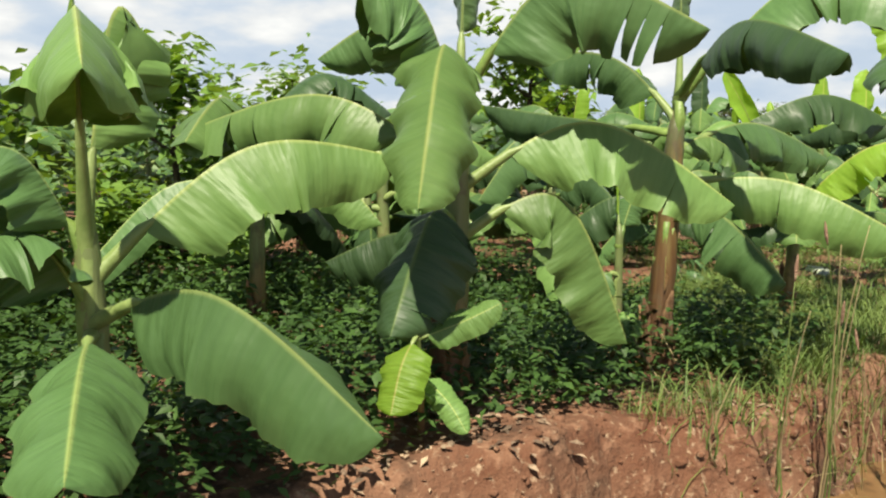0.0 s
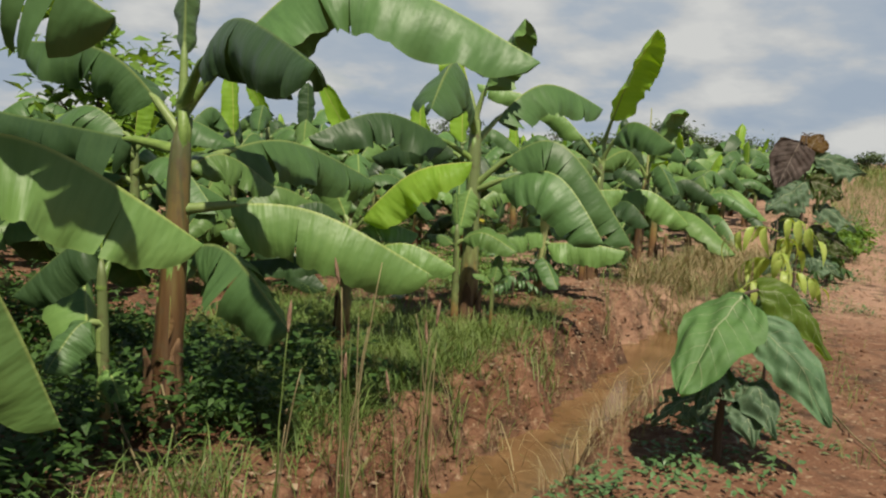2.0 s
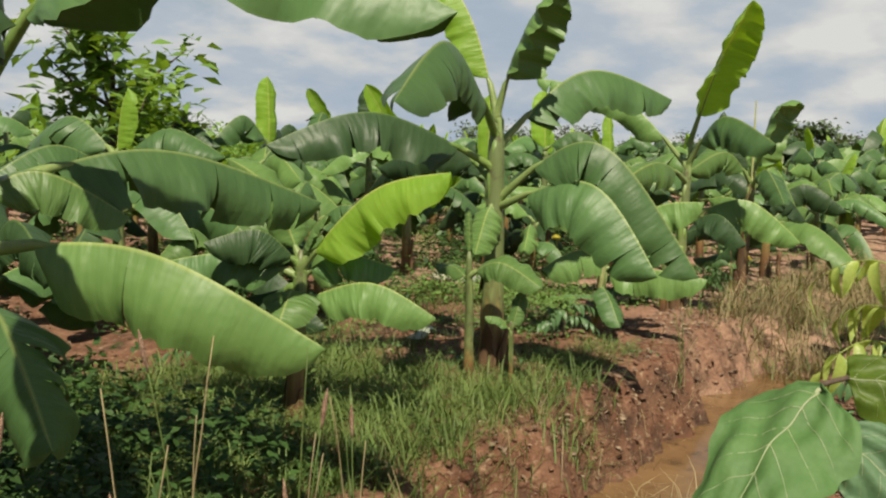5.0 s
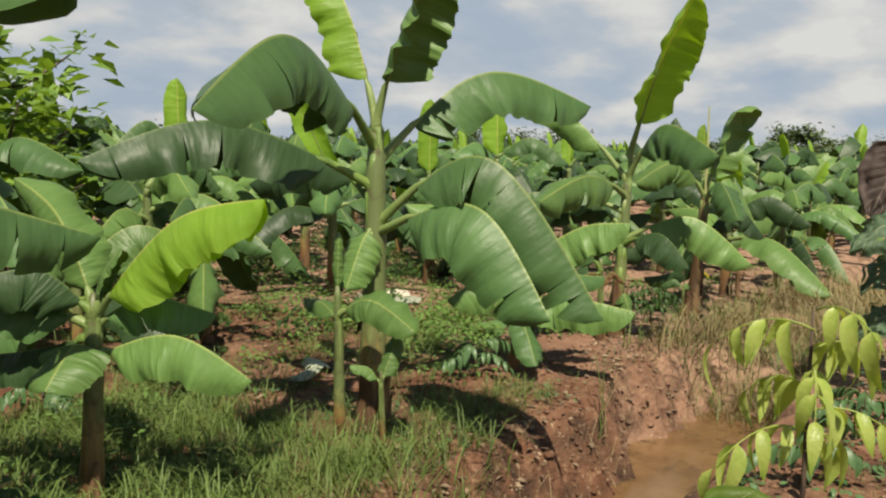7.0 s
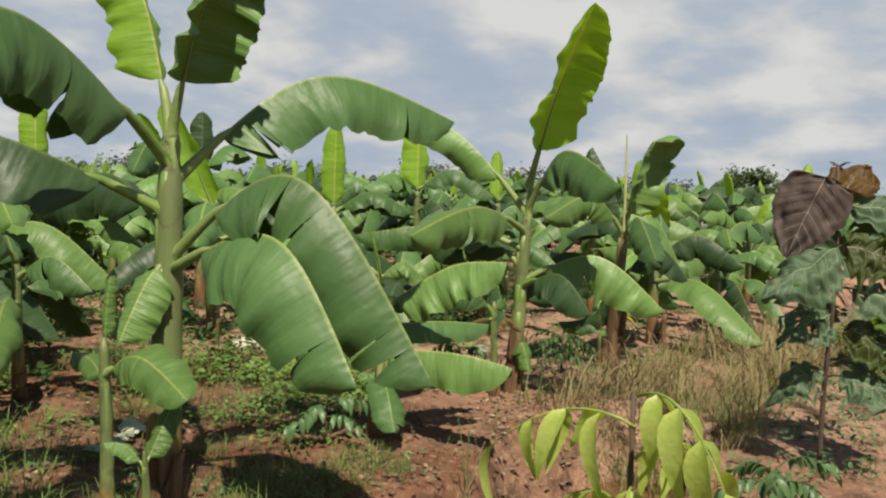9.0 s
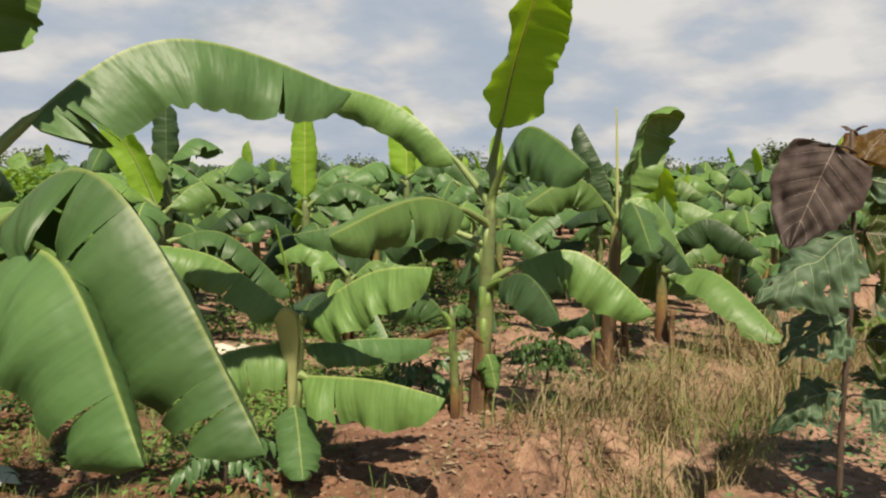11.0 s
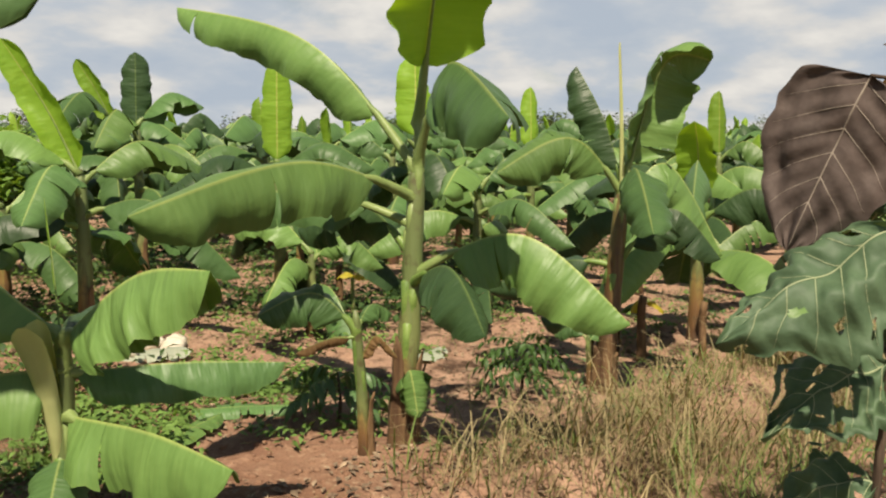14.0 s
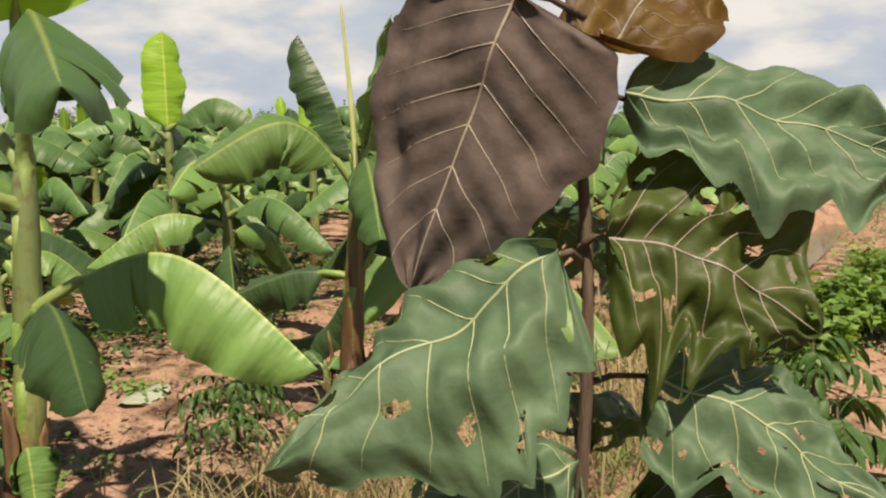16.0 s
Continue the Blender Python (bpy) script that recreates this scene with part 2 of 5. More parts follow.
LIME = material("lime_leaflet", (0.244, 0.339, 0.065), (0.383, 0.452, 0.131), 12, 0.36, 0.2, 60, translucent=0.35, random_value=0.2)
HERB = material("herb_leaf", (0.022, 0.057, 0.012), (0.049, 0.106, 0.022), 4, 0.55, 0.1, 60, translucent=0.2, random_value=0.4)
# the weed green made paler: sunlight on open patches is painted into it
HERB_SUNLIT = material("sunlit_weed_leaf", (0.065, 0.126, 0.026), (0.122, 0.209, 0.050), 4, 0.55, 0.1, 60, translucent=0.2, random_value=0.4)
HERB_BLUE = material("seedling_leaf", (0.048, 0.104, 0.037), (0.087, 0.161, 0.063), 6, 0.4, 0.1, 60, translucent=0.15, random_value=0.3)
TREE_LEAF = material("tree_leaf", (0.091, 0.178, 0.039), (0.165, 0.278, 0.061), 3, 0.38, 0.1, 60, translucent=0.38, random_value=0.45)
FRUIT_LEAF = material("fruit_tree_leaf", (0.139, 0.261, 0.052), (0.226, 0.365, 0.078), 3, 0.38, 0.1, 60, translucent=0.35, random_value=0.4)
FAR_LEAF = material("far_tree_leaf", (0.048, 0.083, 0.035), (0.096, 0.144, 0.057), 3, 0.7, 0.1, 60, translucent=0.15, random_value=0.4)
GRASS = material("green_grass", (0.070, 0.122, 0.027), (0.130, 0.181, 0.049), 3, 0.6, 0.1, 60, translucent=0.2, random_value=0.4)
STRAW = material("dry_grass", (0.183, 0.144, 0.071), (0.304, 0.252, 0.139), 3, 0.75, 0.1, 60, translucent=0.15, random_value=0.4)
LITTER = material("dry_leaf_litter", (0.087, 0.054, 0.035), (0.296, 0.217, 0.144), 5, 0.85, 0.4, 60, random_value=0.75)


def stem_material(name, rise, age=1.0):
    """Green pseudostem: long streaks, old brown sheaths towards the foot, as the plant wears them."""
    m = bpy.data.materials.new(name)
    m.use_nodes = True
    nt = m.node_tree
    nt.nodes.clear()
    L = nt.links.new
    co = nt.nodes.new("ShaderNodeTexCoord")
    mp = nt.nodes.new("ShaderNodeMapping")
    mp.inputs["Scale"].default_value = (26, 26, 2.2)
    L(co.outputs["Object"], mp.inputs[0])
    st = nt.nodes.new("ShaderNodeTexNoise")
    st.inputs["Scale"].default_value, st.inputs["Detail"].default_value = 1.0, 5
    L(mp.outputs[0], st.inputs["Vector"])
    sep = nt.nodes.new("ShaderNodeSeparateXYZ")
    L(co.outputs["Object"], sep.inputs[0])
    ad = nt.nodes.new("ShaderNodeMath")
    ad.operation = "MULTIPLY_ADD"
    ad.inputs[1].default_value = 0.55
    L(st.outputs["Fac"], ad.inputs[0])
    zz = nt.nodes.new("ShaderNodeMath")
    zz.operation, zz.inputs[1].default_value = "MULTIPLY", rise
    L(sep.outputs["Z"], zz.inputs[0])
    L(zz.outputs[0], ad.inputs[2])
    cr = nt.nodes.new("ShaderNodeValToRGB")
    el = cr.color_ramp.elements
    el[0].position, el[0].color = 0.16, (0.045, 0.026, 0.016, 1)
    el[1].position, el[1].color = 1.0, (0.118, 0.155, 0.055, 1)
    for q, c in ((0.34, (0.090, 0.046, 0.022, 1)), (0.50, (0.165, 0.088, 0.034, 1)), (0.66, (0.22, 0.165, 0.055, 1)), (0.74, (0.115, 0.125, 0.045, 1)), (0.84, (0.165, 0.195, 0.070, 1))):
        e = el.new(q)
        e.color = c
    for e in el:
        e.color = (e.color[0] * age, e.color[1] * age, e.color[2] * age, 1)
    L(ad.outputs[0], cr.inputs[0])
    spot = nt.nodes.new("ShaderNodeTexNoise")
    spot.inputs["Scale"].default_value, spot.inputs["Detail"].default_value = 13.0, 5
    L(co.outputs["Object"], spot.inputs["Vector"])
    srg = nt.nodes.new("ShaderNodeMapRange")
    srg.inputs[1].default_value, srg.inputs[2].default_value, srg.inputs[4].default_value = 0.54, 0.68, 0.75
    L(spot.outputs["Fac"], srg.inputs[0])
    smx = nt.nodes.new("ShaderNodeMix")
    smx.data_type = "RGBA"
    smx.inputs[7].default_value = (0.075, 0.055, 0.028, 1)
    L(srg.outputs[0], smx.inputs[0])
    L(cr.outputs[0], smx.inputs[6])
    bp = nt.nodes.new("ShaderNodeBump")
    bp.inputs["Strength"].default_value, bp.inputs["Distance"].default_value = 0.8, 0.012
    L(st.outputs["Fac"], bp.inputs["Height"])
    p = nt.nodes.new("ShaderNodeBsdfPrincipled")
    p.inputs["Roughness"].default_value = 0.5
    L(smx.outputs[2], p.inputs["Base Color"])
    L(bp.outputs[0], p.inputs["Normal"])
    out = nt.nodes.new("ShaderNodeOutputMaterial")
    L(p.outputs[0], out.inputs[0])
    return m


STEM = stem_material("banana_stem", 1.0)
STEM_OLD = stem_material("banana_stem_brown", 0.34, 0.6)
STEM_YOUNG = stem_material("banana_stem_young", 2.4)


def soil_material():
    """Red laterite soil: pale dusty crust, red clods, damp dark patches, and straw-coloured litter."""
    m = bpy.data.materials.new("red_soil")
    m.use_nodes = True
    nt = m.node_tree
    nt.nodes.clear()
    L = nt.links.new
    co = nt.nodes.new("ShaderNodeTexCoord")

    def noise_tex(scale, detail=6, rough=0.6):
        n = nt.nodes.new("ShaderNodeTexNoise")
        n.inputs["Scale"].default_value, n.inputs["Detail"].default_value, n.inputs["Roughness"].default_value = scale, detail, rough
        L(co.outputs["Object"], n.inputs["Vector"])
        return n

    def mix(fac, a, b, lo, hi):
        r = nt.nodes.new("ShaderNodeMapRange")
        r.inputs[1].default_value, r.inputs[2].default_value = lo, hi
        L(fac, r.inputs[0])
        x = nt.nodes.new("ShaderNodeMix")
        x.data_type = "RGBA"
        L(r.outputs[0], x.inputs[0])
        for i, c in ((6, a), (7, b)):
            if isinstance(c, tuple):
                x.inputs[i].default_value = (*c, 1)
            else:
                L(c, x.inputs[i])
        return x.outputs[2]

    a, b, c, d = noise_tex(1.3), noise_tex(9), noise_tex(4.1), noise_tex(70, 4)
    col = mix(a.outputs["Fac"], (0.137, 0.065, 0.039), (0.248, 0.153, 0.103), 0.35, 0.65)
    col = mix(b.outputs["Fac"], col, (0.338, 0.221, 0.151), 0.52, 0.72)
    wide = noise_tex(0.45, 3)
    lift = nt.nodes.new("ShaderNodeMath")
    lift.operation, lift.inputs[1].default_value, lift.inputs[2].default_value = "MULTIPLY_ADD", 0.7, -0.35
    L(wide.outputs["Fac"], lift.inputs[0])
    patch = nt.nodes.new("ShaderNodeMath")
    L(c.outputs["Fac"], patch.inputs[0])
    L(lift.outputs[0], patch.inputs[1])
    col = mix(wide.outputs["Fac"], col, (0.274, 0.186, 0.129), 0.50, 0.85)
    sep = nt.nodes.new("ShaderNodeSeparateXYZ")
    L(co.outputs["Object"], sep.inputs[0])
    dry = nt.nodes.new("ShaderNodeMath")
    dry.operation, dry.inputs[1].default_value = "MULTIPLY_ADD", 5.0
    L(wide.outputs["Fac"], dry.inputs[0])
    L(sep.outputs["X"], dry.inputs[2])
    damp = nt.nodes.new("ShaderNodeMix")
    damp.data_type, damp.blend_type = "RGBA", "MULTIPLY"
    damp.inputs[0].default_value = 1.0
    damp.inputs[7].default_value = (0.76, 0.66, 0.60, 1)
    L(col, damp.inputs[6])
    pale = nt.nodes.new("ShaderNodeMix")
    pale.data_type = "RGBA"
    pale.inputs[0].default_value = 0.45
    pale.inputs[7].default_value = (0.450, 0.284, 0.203, 1)
    L(col, pale.inputs[6])
    col = mix(dry.outputs[0], damp.outputs[2], pale.outputs[2], 11.4, 13.4)
    col = mix(patch.outputs[0], col, (0.059, 0.034, 0.022), 0.51, 0.68)
    col = mix(d.outputs["Fac"], col, (0.126, 0.065, 0.038), 0.55, 0.70)
    g = noise_tex(26, 5)
    col = mix(g.outputs["Fac"], col, (0.324, 0.235, 0.154), 0.58, 0.72)
    bp = nt.nodes.new("ShaderNodeBump")
    bp.inputs["Strength"].default_value, bp.inputs["Distance"].default_value = 0.9, 0.05
    L(b.outputs["Fac"], bp.inputs["Height"])
    b2 = nt.nodes.new("ShaderNodeBump")
    b2.inputs["Strength"].default_value, b2.inputs["Distance"].default_value = 0.6, 0.008
    L(d.outputs["Fac"], b2.inputs["Height"])
    L(bp.outputs[0], b2.inputs["Normal"])
    p = nt.nodes.new("ShaderNodeBsdfPrincipled")
    p.inputs["Roughness"].default_value, p.inputs["Specular IOR Level"].default_value = 0.92, 0.2
    L(col, p.inputs["Base Color"])
    L(b2.outputs[0], p.inputs["Normal"])
    out = nt.nodes.new("ShaderNodeOutputMaterial")
    L(p.outputs[0], out.inputs[0])
    return m


SOIL = soil_material()
MUDDY = material("muddy_water", (0.121, 0.069, 0.031), (0.180, 0.106, 0.051), 2.6, 0.14, 0.10, 14, third=(0.088, 0.053, 0.026), spec=0.40)


# ---- ground ----
BANK_X = [-6, 0, 2.3, 3.2, 4, 6, 8, 10.6, 12.4, 16, 25, 60]
BANK_Z = [0.25, 0.27, 0.30, 0.17, 0.06, 0.08, 0.08, 0.03, -0.08, -0.14, -0.15, -0.15]
WATER_Z = -0.42


def smooth(e0, e1, v):
    t = min(1.0, max(0.0, (v - e0) / (e1 - e0)))
    return t * t * (3 - 2 * t)


def ground_z(x, y):
    near = smooth(120, 40, math.hypot(x, y))
    rough = 0.0
    if near > 0:
        p = Vector((x, y, 0))
        rough = near * (0.035 * noise.noise(p * 1.3) + 0.030 * noise.noise(p * 3.7) + 0.014 * noise.noise(p * 9.1) + 0.007 * noise.noise(p * 21))
    bank = float(np.interp(x, BANK_X, BANK_Z))
    edge = 2.16 + 0.16 * noise.noise(Vector((x * 0.8, 3.1, 0))) + 0.10 * noise.noise(Vector((x * 3.1, 7.7, 0))) + 0.2 * smooth(3.4, 1.5, x)
    right = 1.08 + 0.10 * noise.noise(Vector((x * 1.1, 9.9, 0)))
    path = 0.45 * rough + 0.02
    dry = smooth(10.2, 11.4, x)
    dry = dry * (1 - smooth(16.3, 17.6, x) * (1 - smooth(26, 28, x)))
    bed = (WATER_Z - 0.10) * (1 - dry) + (-0.13) * dry
    gully = 0.11 * noise.noise(Vector((x * 6.0, y * 1.2, 1.7))) + 0.06 * noise.noise(Vector((x * 13.0, y * 3.0, 5.2)))
    wall = 0.34 + 0.1 * noise.noise(Vector((x * 1.7, 0.4, 0)))
    up = smooth(edge - wall, edge + 0.02, y + gully)
    down = smooth(right, right + 0.32, y + 0.5 * gully)
    z = path * (1 - down) + bed * down
    z = z * (1 - up) + (bank + rough) * up
    return z


def axis(parts):
    out = []
    for a, b, step in parts:
        out += list(np.arange(a, b - 1e-6, step))
    return out + [parts[-1][1]]


def mesh_object(name, verts, faces, mat, parent=None, smooth_shade=True, uvs=None):
    me = bpy.data.meshes.new(name)
    me.from_pydata(verts, [], faces)
    me.materials.append(mat)
    if smooth_shade:
        me.polygons.foreach_set("use_smooth", [True] * len(me.polygons))
    if uvs is not None:
        layer = me.uv_layers.new(name="UVMap")
        idx = np.empty(len(me.loops), dtype=np.int32)
        me.loops.foreach_get("vertex_index", idx)
        layer.data.foreach_set("uv", np.asarray(uvs, dtype=np.float32)[idx].ravel())
    me.update()
    ob = new(name, me)
    if parent is not None:
        ob.parent = parent
    return ob


def build_ground():
    xs = axis([(-900, -100, 200), (-100, -10, 15), (-10, 0, 0.5), (0, 2, 0.12), (2, 12.5, 0.055), (12.5, 20, 0.2), (20, 60, 1.5), (60, 200, 20), (200, 1400, 200)])
    ys = axis([(-900, -100, 200), (-100, -10, 15), (-10, -2, 0.5), (-2, 0.8, 0.14), (0.8, 2.7, 0.045), (2.7, 5, 0.12), (5, 12, 0.35), (12, 60, 2), (60, 200, 20), (200, 1400, 200)])
    verts = [(x, y, ground_z(x, y)) for y in ys for x in xs]
    n = len(xs)
    faces = [(j * n + i, j * n + i + 1, (j + 1) * n + i + 1, (j + 1) * n + i) for j in range(len(ys) - 1) for i in range(n - 1)]
    ob = mesh_object("ground", verts, faces, SOIL)
    tagged(ob, "red laterite soil with eroded trench bank and footpath", "ground", kind="structure")
    wx, wy = axis([(-8, 28, 0.4)]), axis([(0.6, 2.9, 0.3)])
    wv = [(x, y, WATER_Z + 0.003 * noise.noise(Vector((x * 2, y * 2, 5)))) for y in wy for x in wx]
    n = len(wx)
    wf = [(j * n + i, j * n + i + 1, (j + 1) * n + i + 1, (j + 1) * n + i) for j in range(len(wy) - 1) for i in range(n - 1)]
    tagged(mesh_object("water", wv, wf, MUDDY), "shallow muddy orange-brown water standing in the trench", "water", kind="structure")


build_ground()


# ---- shapes ----
def empty(name, x, y, z, label, category, group=""):
    ob = new(name)
    ob.matrix_world = Matrix.Translation((x, y, z))
    ob.empty_display_size = 0.1
    return tagged(ob, label, category, group)


def tube(points, radii, sides=8, wobble=0.0, cap=True):
    """Verts and faces of a tapered tube along points."""
    verts, faces = [], []
    pts = [Vector(p) for p in points]
    for i, p in enumerate(pts):
        d = (pts[min(i + 1, len(pts) - 1)] - pts[max(i - 1, 0)]).normalized()
        ref = Vector((0, 1, 0)) if abs(d.y) < 0.9 else Vector((1, 0, 0))
        a = d.cross(ref).normalized()
        b = d.cross(a)
        for k in range(sides):
            th = 2 * math.pi * k / sides
            r = radii[i] * (1 + wobble * noise.noise(Vector((math.cos(th) * 2, math.sin(th) * 2, i * 0.7)) + p))
            verts.append(tuple(p + a * math.cos(th) * r + b * math.sin(th) * r))
    for i in range(len(pts) - 1):
        for k in range(sides):
            k2 = (k + 1) % sides
            faces.append((i * sides + k, i * sides + k2, (i + 1) * sides + k2, (i + 1) * sides + k))
    if cap:
        faces.append(tuple(reversed(range(sides))))
        faces.append(tuple(range((len(pts) - 1) * sides, len(pts) * sides)))
    return verts, faces


def bezier(p0, p1, p2, t, w=1.0):
    a, b, c = (1 - t) ** 2, 2 * w * t * (1 - t), t * t
    return (p0 * a + p1 * b + p2 * c) / (a + b + c)


BEND = 2.4


def knee(p0, p1, p2):
    """The control point that bends a leaf more sharply, with its middle in the same place."""
    mid = p0 * 0.25 + p1 * 0.5 + p2 * 0.25
    return (mid * (2 + 2 * BEND) - p0 - p2) / (2 * BEND)


def evenly(p0, p1, p2):
    """Turns a share of a bent leaf's length into the curve's parameter."""
    ts = [i / 40 for i in range(41)]
    pts = [bezier(p0, p1, p2, t, BEND) for t in ts]
    run = np.concatenate(([0.0], np.cumsum([(b - a).length for a, b in zip(pts[:-1], pts[1:])])))
    return lambda f: float(np.interp(f, run / run[-1], ts))


def frame_at(p0, p1, p2, t, roll, w=1.0):
    tan = (bezier(p0, p1, p2, min(1.0, t + 0.02), w) - bezier(p0, p1, p2, max(0.0, t - 0.02), w)).normalized()
    flat = Vector((p2.x - p0.x, p2.y - p0.y, 0))
    flat = flat.normalized() if flat.length > 1e-4 else Vector((1, 0, 0))
    side = Vector((-flat.y, flat.x, 0))
    upv = tan.cross(side)
    if upv.length < 1e-4:
        upv = Vector((0, 0, 1))
    upv.normalize()
    q = Matrix.Rotation(radians(roll), 3, tan)
    return tan, q @ side, q @ upv


def blade_mesh(p0, p1, p2, width, roll, fold, pet, tear, rnd, segs=44, across=5):
    """One banana blade from the end of its stalk to the tip: two drooping halves, rippled, torn along the ribs."""
    verts, faces, uvs = [], [], []
    p1, pet = knee(p0, p1, p2), pet * 0.8
    at = evenly(p0, p1, p2)
    rows = {}
    phase, wav = rnd.uniform(0, 6), rnd.uniform(0.5, 1.2)
    length = (p1 - p0).length * 0.5 + (p2 - p1).length * 0.75
    folds = max(4.0, 9.0 * length)
    for sgn in (-1, 1):
        tears = sorted(rnd.sample(range(3, segs - 2), min(int(tear * 7 + rnd.random() * 0.9), segs - 6))) if tear > 0 else []
        cuts = [0] + tears + [segs]
        for a, b in zip(cuts[:-1], cuts[1:]):
            strip_drop = rnd.uniform(-8, 20) if tears else 0
            gap0 = 0.0 if a == 0 else rnd.uniform(0.08, 0.5) * (0.6 + tear) * segs / 26
            gap1 = 0.0 if b == segs else rnd.uniform(0.08, 0.5) * (0.6 + tear) * segs / 26
            start = len(verts)
            for i in range(a, b + 1):
                for j in range(across + 1):
                    v = j / across
                    off = 0.0
                    if i == a:
                        off = gap0 * v * v
                    if i == b:
                        off = -gap1 * v * v
                    s = (i + off) / segs
                    s = min(1, max(0, s))
                    key = round(s, 4)
                    if key not in rows:
                        t = at(pet + (1 - pet) * s)
                        rows[key] = (*frame_at(p0, p1, p2, t, roll, BEND), bezier(p0, p1, p2, t, BEND))
                    w = 0.5 * width * min(1.0, (s / 0.09 + 0.06)) ** 0.5 * max(0.0, 1 - s ** 6.5) ** 0.6 * (0.92 + 0.08 * math.sin(s * 3.1))
                    w *= 1 + 0.025 * math.sin(s * 13 + phase + sgn) + 0.09 * noise.noise(Vector((s * 16, phase, sgn))) + 0.05 * noise.noise(Vector((s * 40, phase, sgn * 2)))
                    tan, side, upv, c = rows[key]
                    ang = radians(fold + strip_drop * v + 16 * v * v)
                    d = side * sgn * math.cos(ang) - upv * math.sin(ang)
                    rip = (0.030 * math.sin(s * 22 * wav + phase * 2 + sgn) + 0.012 * math.sin(s * 41 + phase)) * v * v * min(1, w / 0.24) ** 1.6
                    x = s * folds + 1.4 * noise.noise(Vector((s * 5, phase, sgn * 3))) + phase
                    pleat = abs(x % 1 - 0.5) * 4 - 1
                    rip += (0.011 * pleat * (0.4 + noise.noise(Vector((s * 7, phase, sgn * 5)))) + 0.035 * noise.noise(Vector((s * 3.5, v * 1.2, phase + sgn)))) * v ** 0.8 * min(1, w / 0.2)
                    nrm = upv * math.cos(ang) + side * sgn * math.sin(ang)
                    p = c + d * (w * v) + nrm * rip + tan * (0.10 * w * v)
                    verts.append(tuple(p))
                    uvs.append((s, sgn * v))
            cols = across + 1
            for i in range(b - a):
                for j in range(across):
                    q = start + i * cols + j
                    f = (q, q + cols, q + cols + 1, q + 1)
                    faces.append(f if sgn < 0 else f[::-1])
    return verts, faces, uvs


# low values pick the shade-coloured blade, high ones the sunlit or young greens
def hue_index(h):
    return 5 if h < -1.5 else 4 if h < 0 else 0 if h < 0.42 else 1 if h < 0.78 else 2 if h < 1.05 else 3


def stem_parts(root, crown, r0, r1, sheaths, rnd):
    n = 14
    pts, radii = [], []
    for i in range(n + 1):
        f = i / n
        bend = 0.04 * math.sin(f * 3.1) * rnd.uniform(0.6, 1)
        pts.append((crown[0] * f + bend * 0.2, crown[1] * f, -0.06 + (crown[2] + 0.10) * f))
        radii.append((r0 * (1 - f) + r1 * f) * (1.18 - 0.18 * min(1, f * 5)) * (1 + 0.04 * math.sin(i * 2.3)))
    radii[-1] *= 0.5
    v, f = tube(pts, radii, 12, 0.10)
    mesh_object("pseudostem", v, f, STEM_OLD if sheaths > 5 else STEM_YOUNG if r0 < 0.052 else STEM, root)
    for k in range(sheaths):
        a = 4.7 + k * 2.4 + rnd.uniform(-0.3, 0.3)
        h = min(crown[2] * 0.55, rnd.uniform(0.25, 0.65))
        verts, faces = [], []
        rows = 8
        for i in range(rows + 1):
            s = i / rows
            w = (0.70 * (1 - s) ** 0.6 + 0.05) * (1 + 0.2 * math.sin(i * 1.9 + k))
            rr = r0 * (1.22 - 0.26 * s) * (1 + 0.02 * k) + 0.004 + 0.03 * s ** 6
            for j in range(4):
                th = a + w * (j / 3 - 0.5) * 2
                for thick in (0.0, 0.005):
                    verts.append((crown[0] * s * 0.3 + math.cos(th) * (rr + thick), math.sin(th) * (rr + thick), -0.05 + h * s))
        for i in range(rows):
            for j in range(3):
                q = (i * 4 + j) * 2
                faces += [(q + 1, q + 3, q + 11, q + 9), (q, q + 8, q + 10, q + 2)]
            q = i * 8
            faces += [(q, q + 1, q + 9, q + 8), (q + 6, q + 14, q + 15, q + 7)]
        faces += [(rows * 8 + 2 * j, rows * 8 + 2 * j + 1, rows * 8 + 2 * j + 3, rows * 8 + 2 * j + 2) for j in range(3)]
        mesh_object("dry_sheath", verts, faces, SHEATH, root)["label"] = "peeling brown dry sheath"


COUNT = [0]


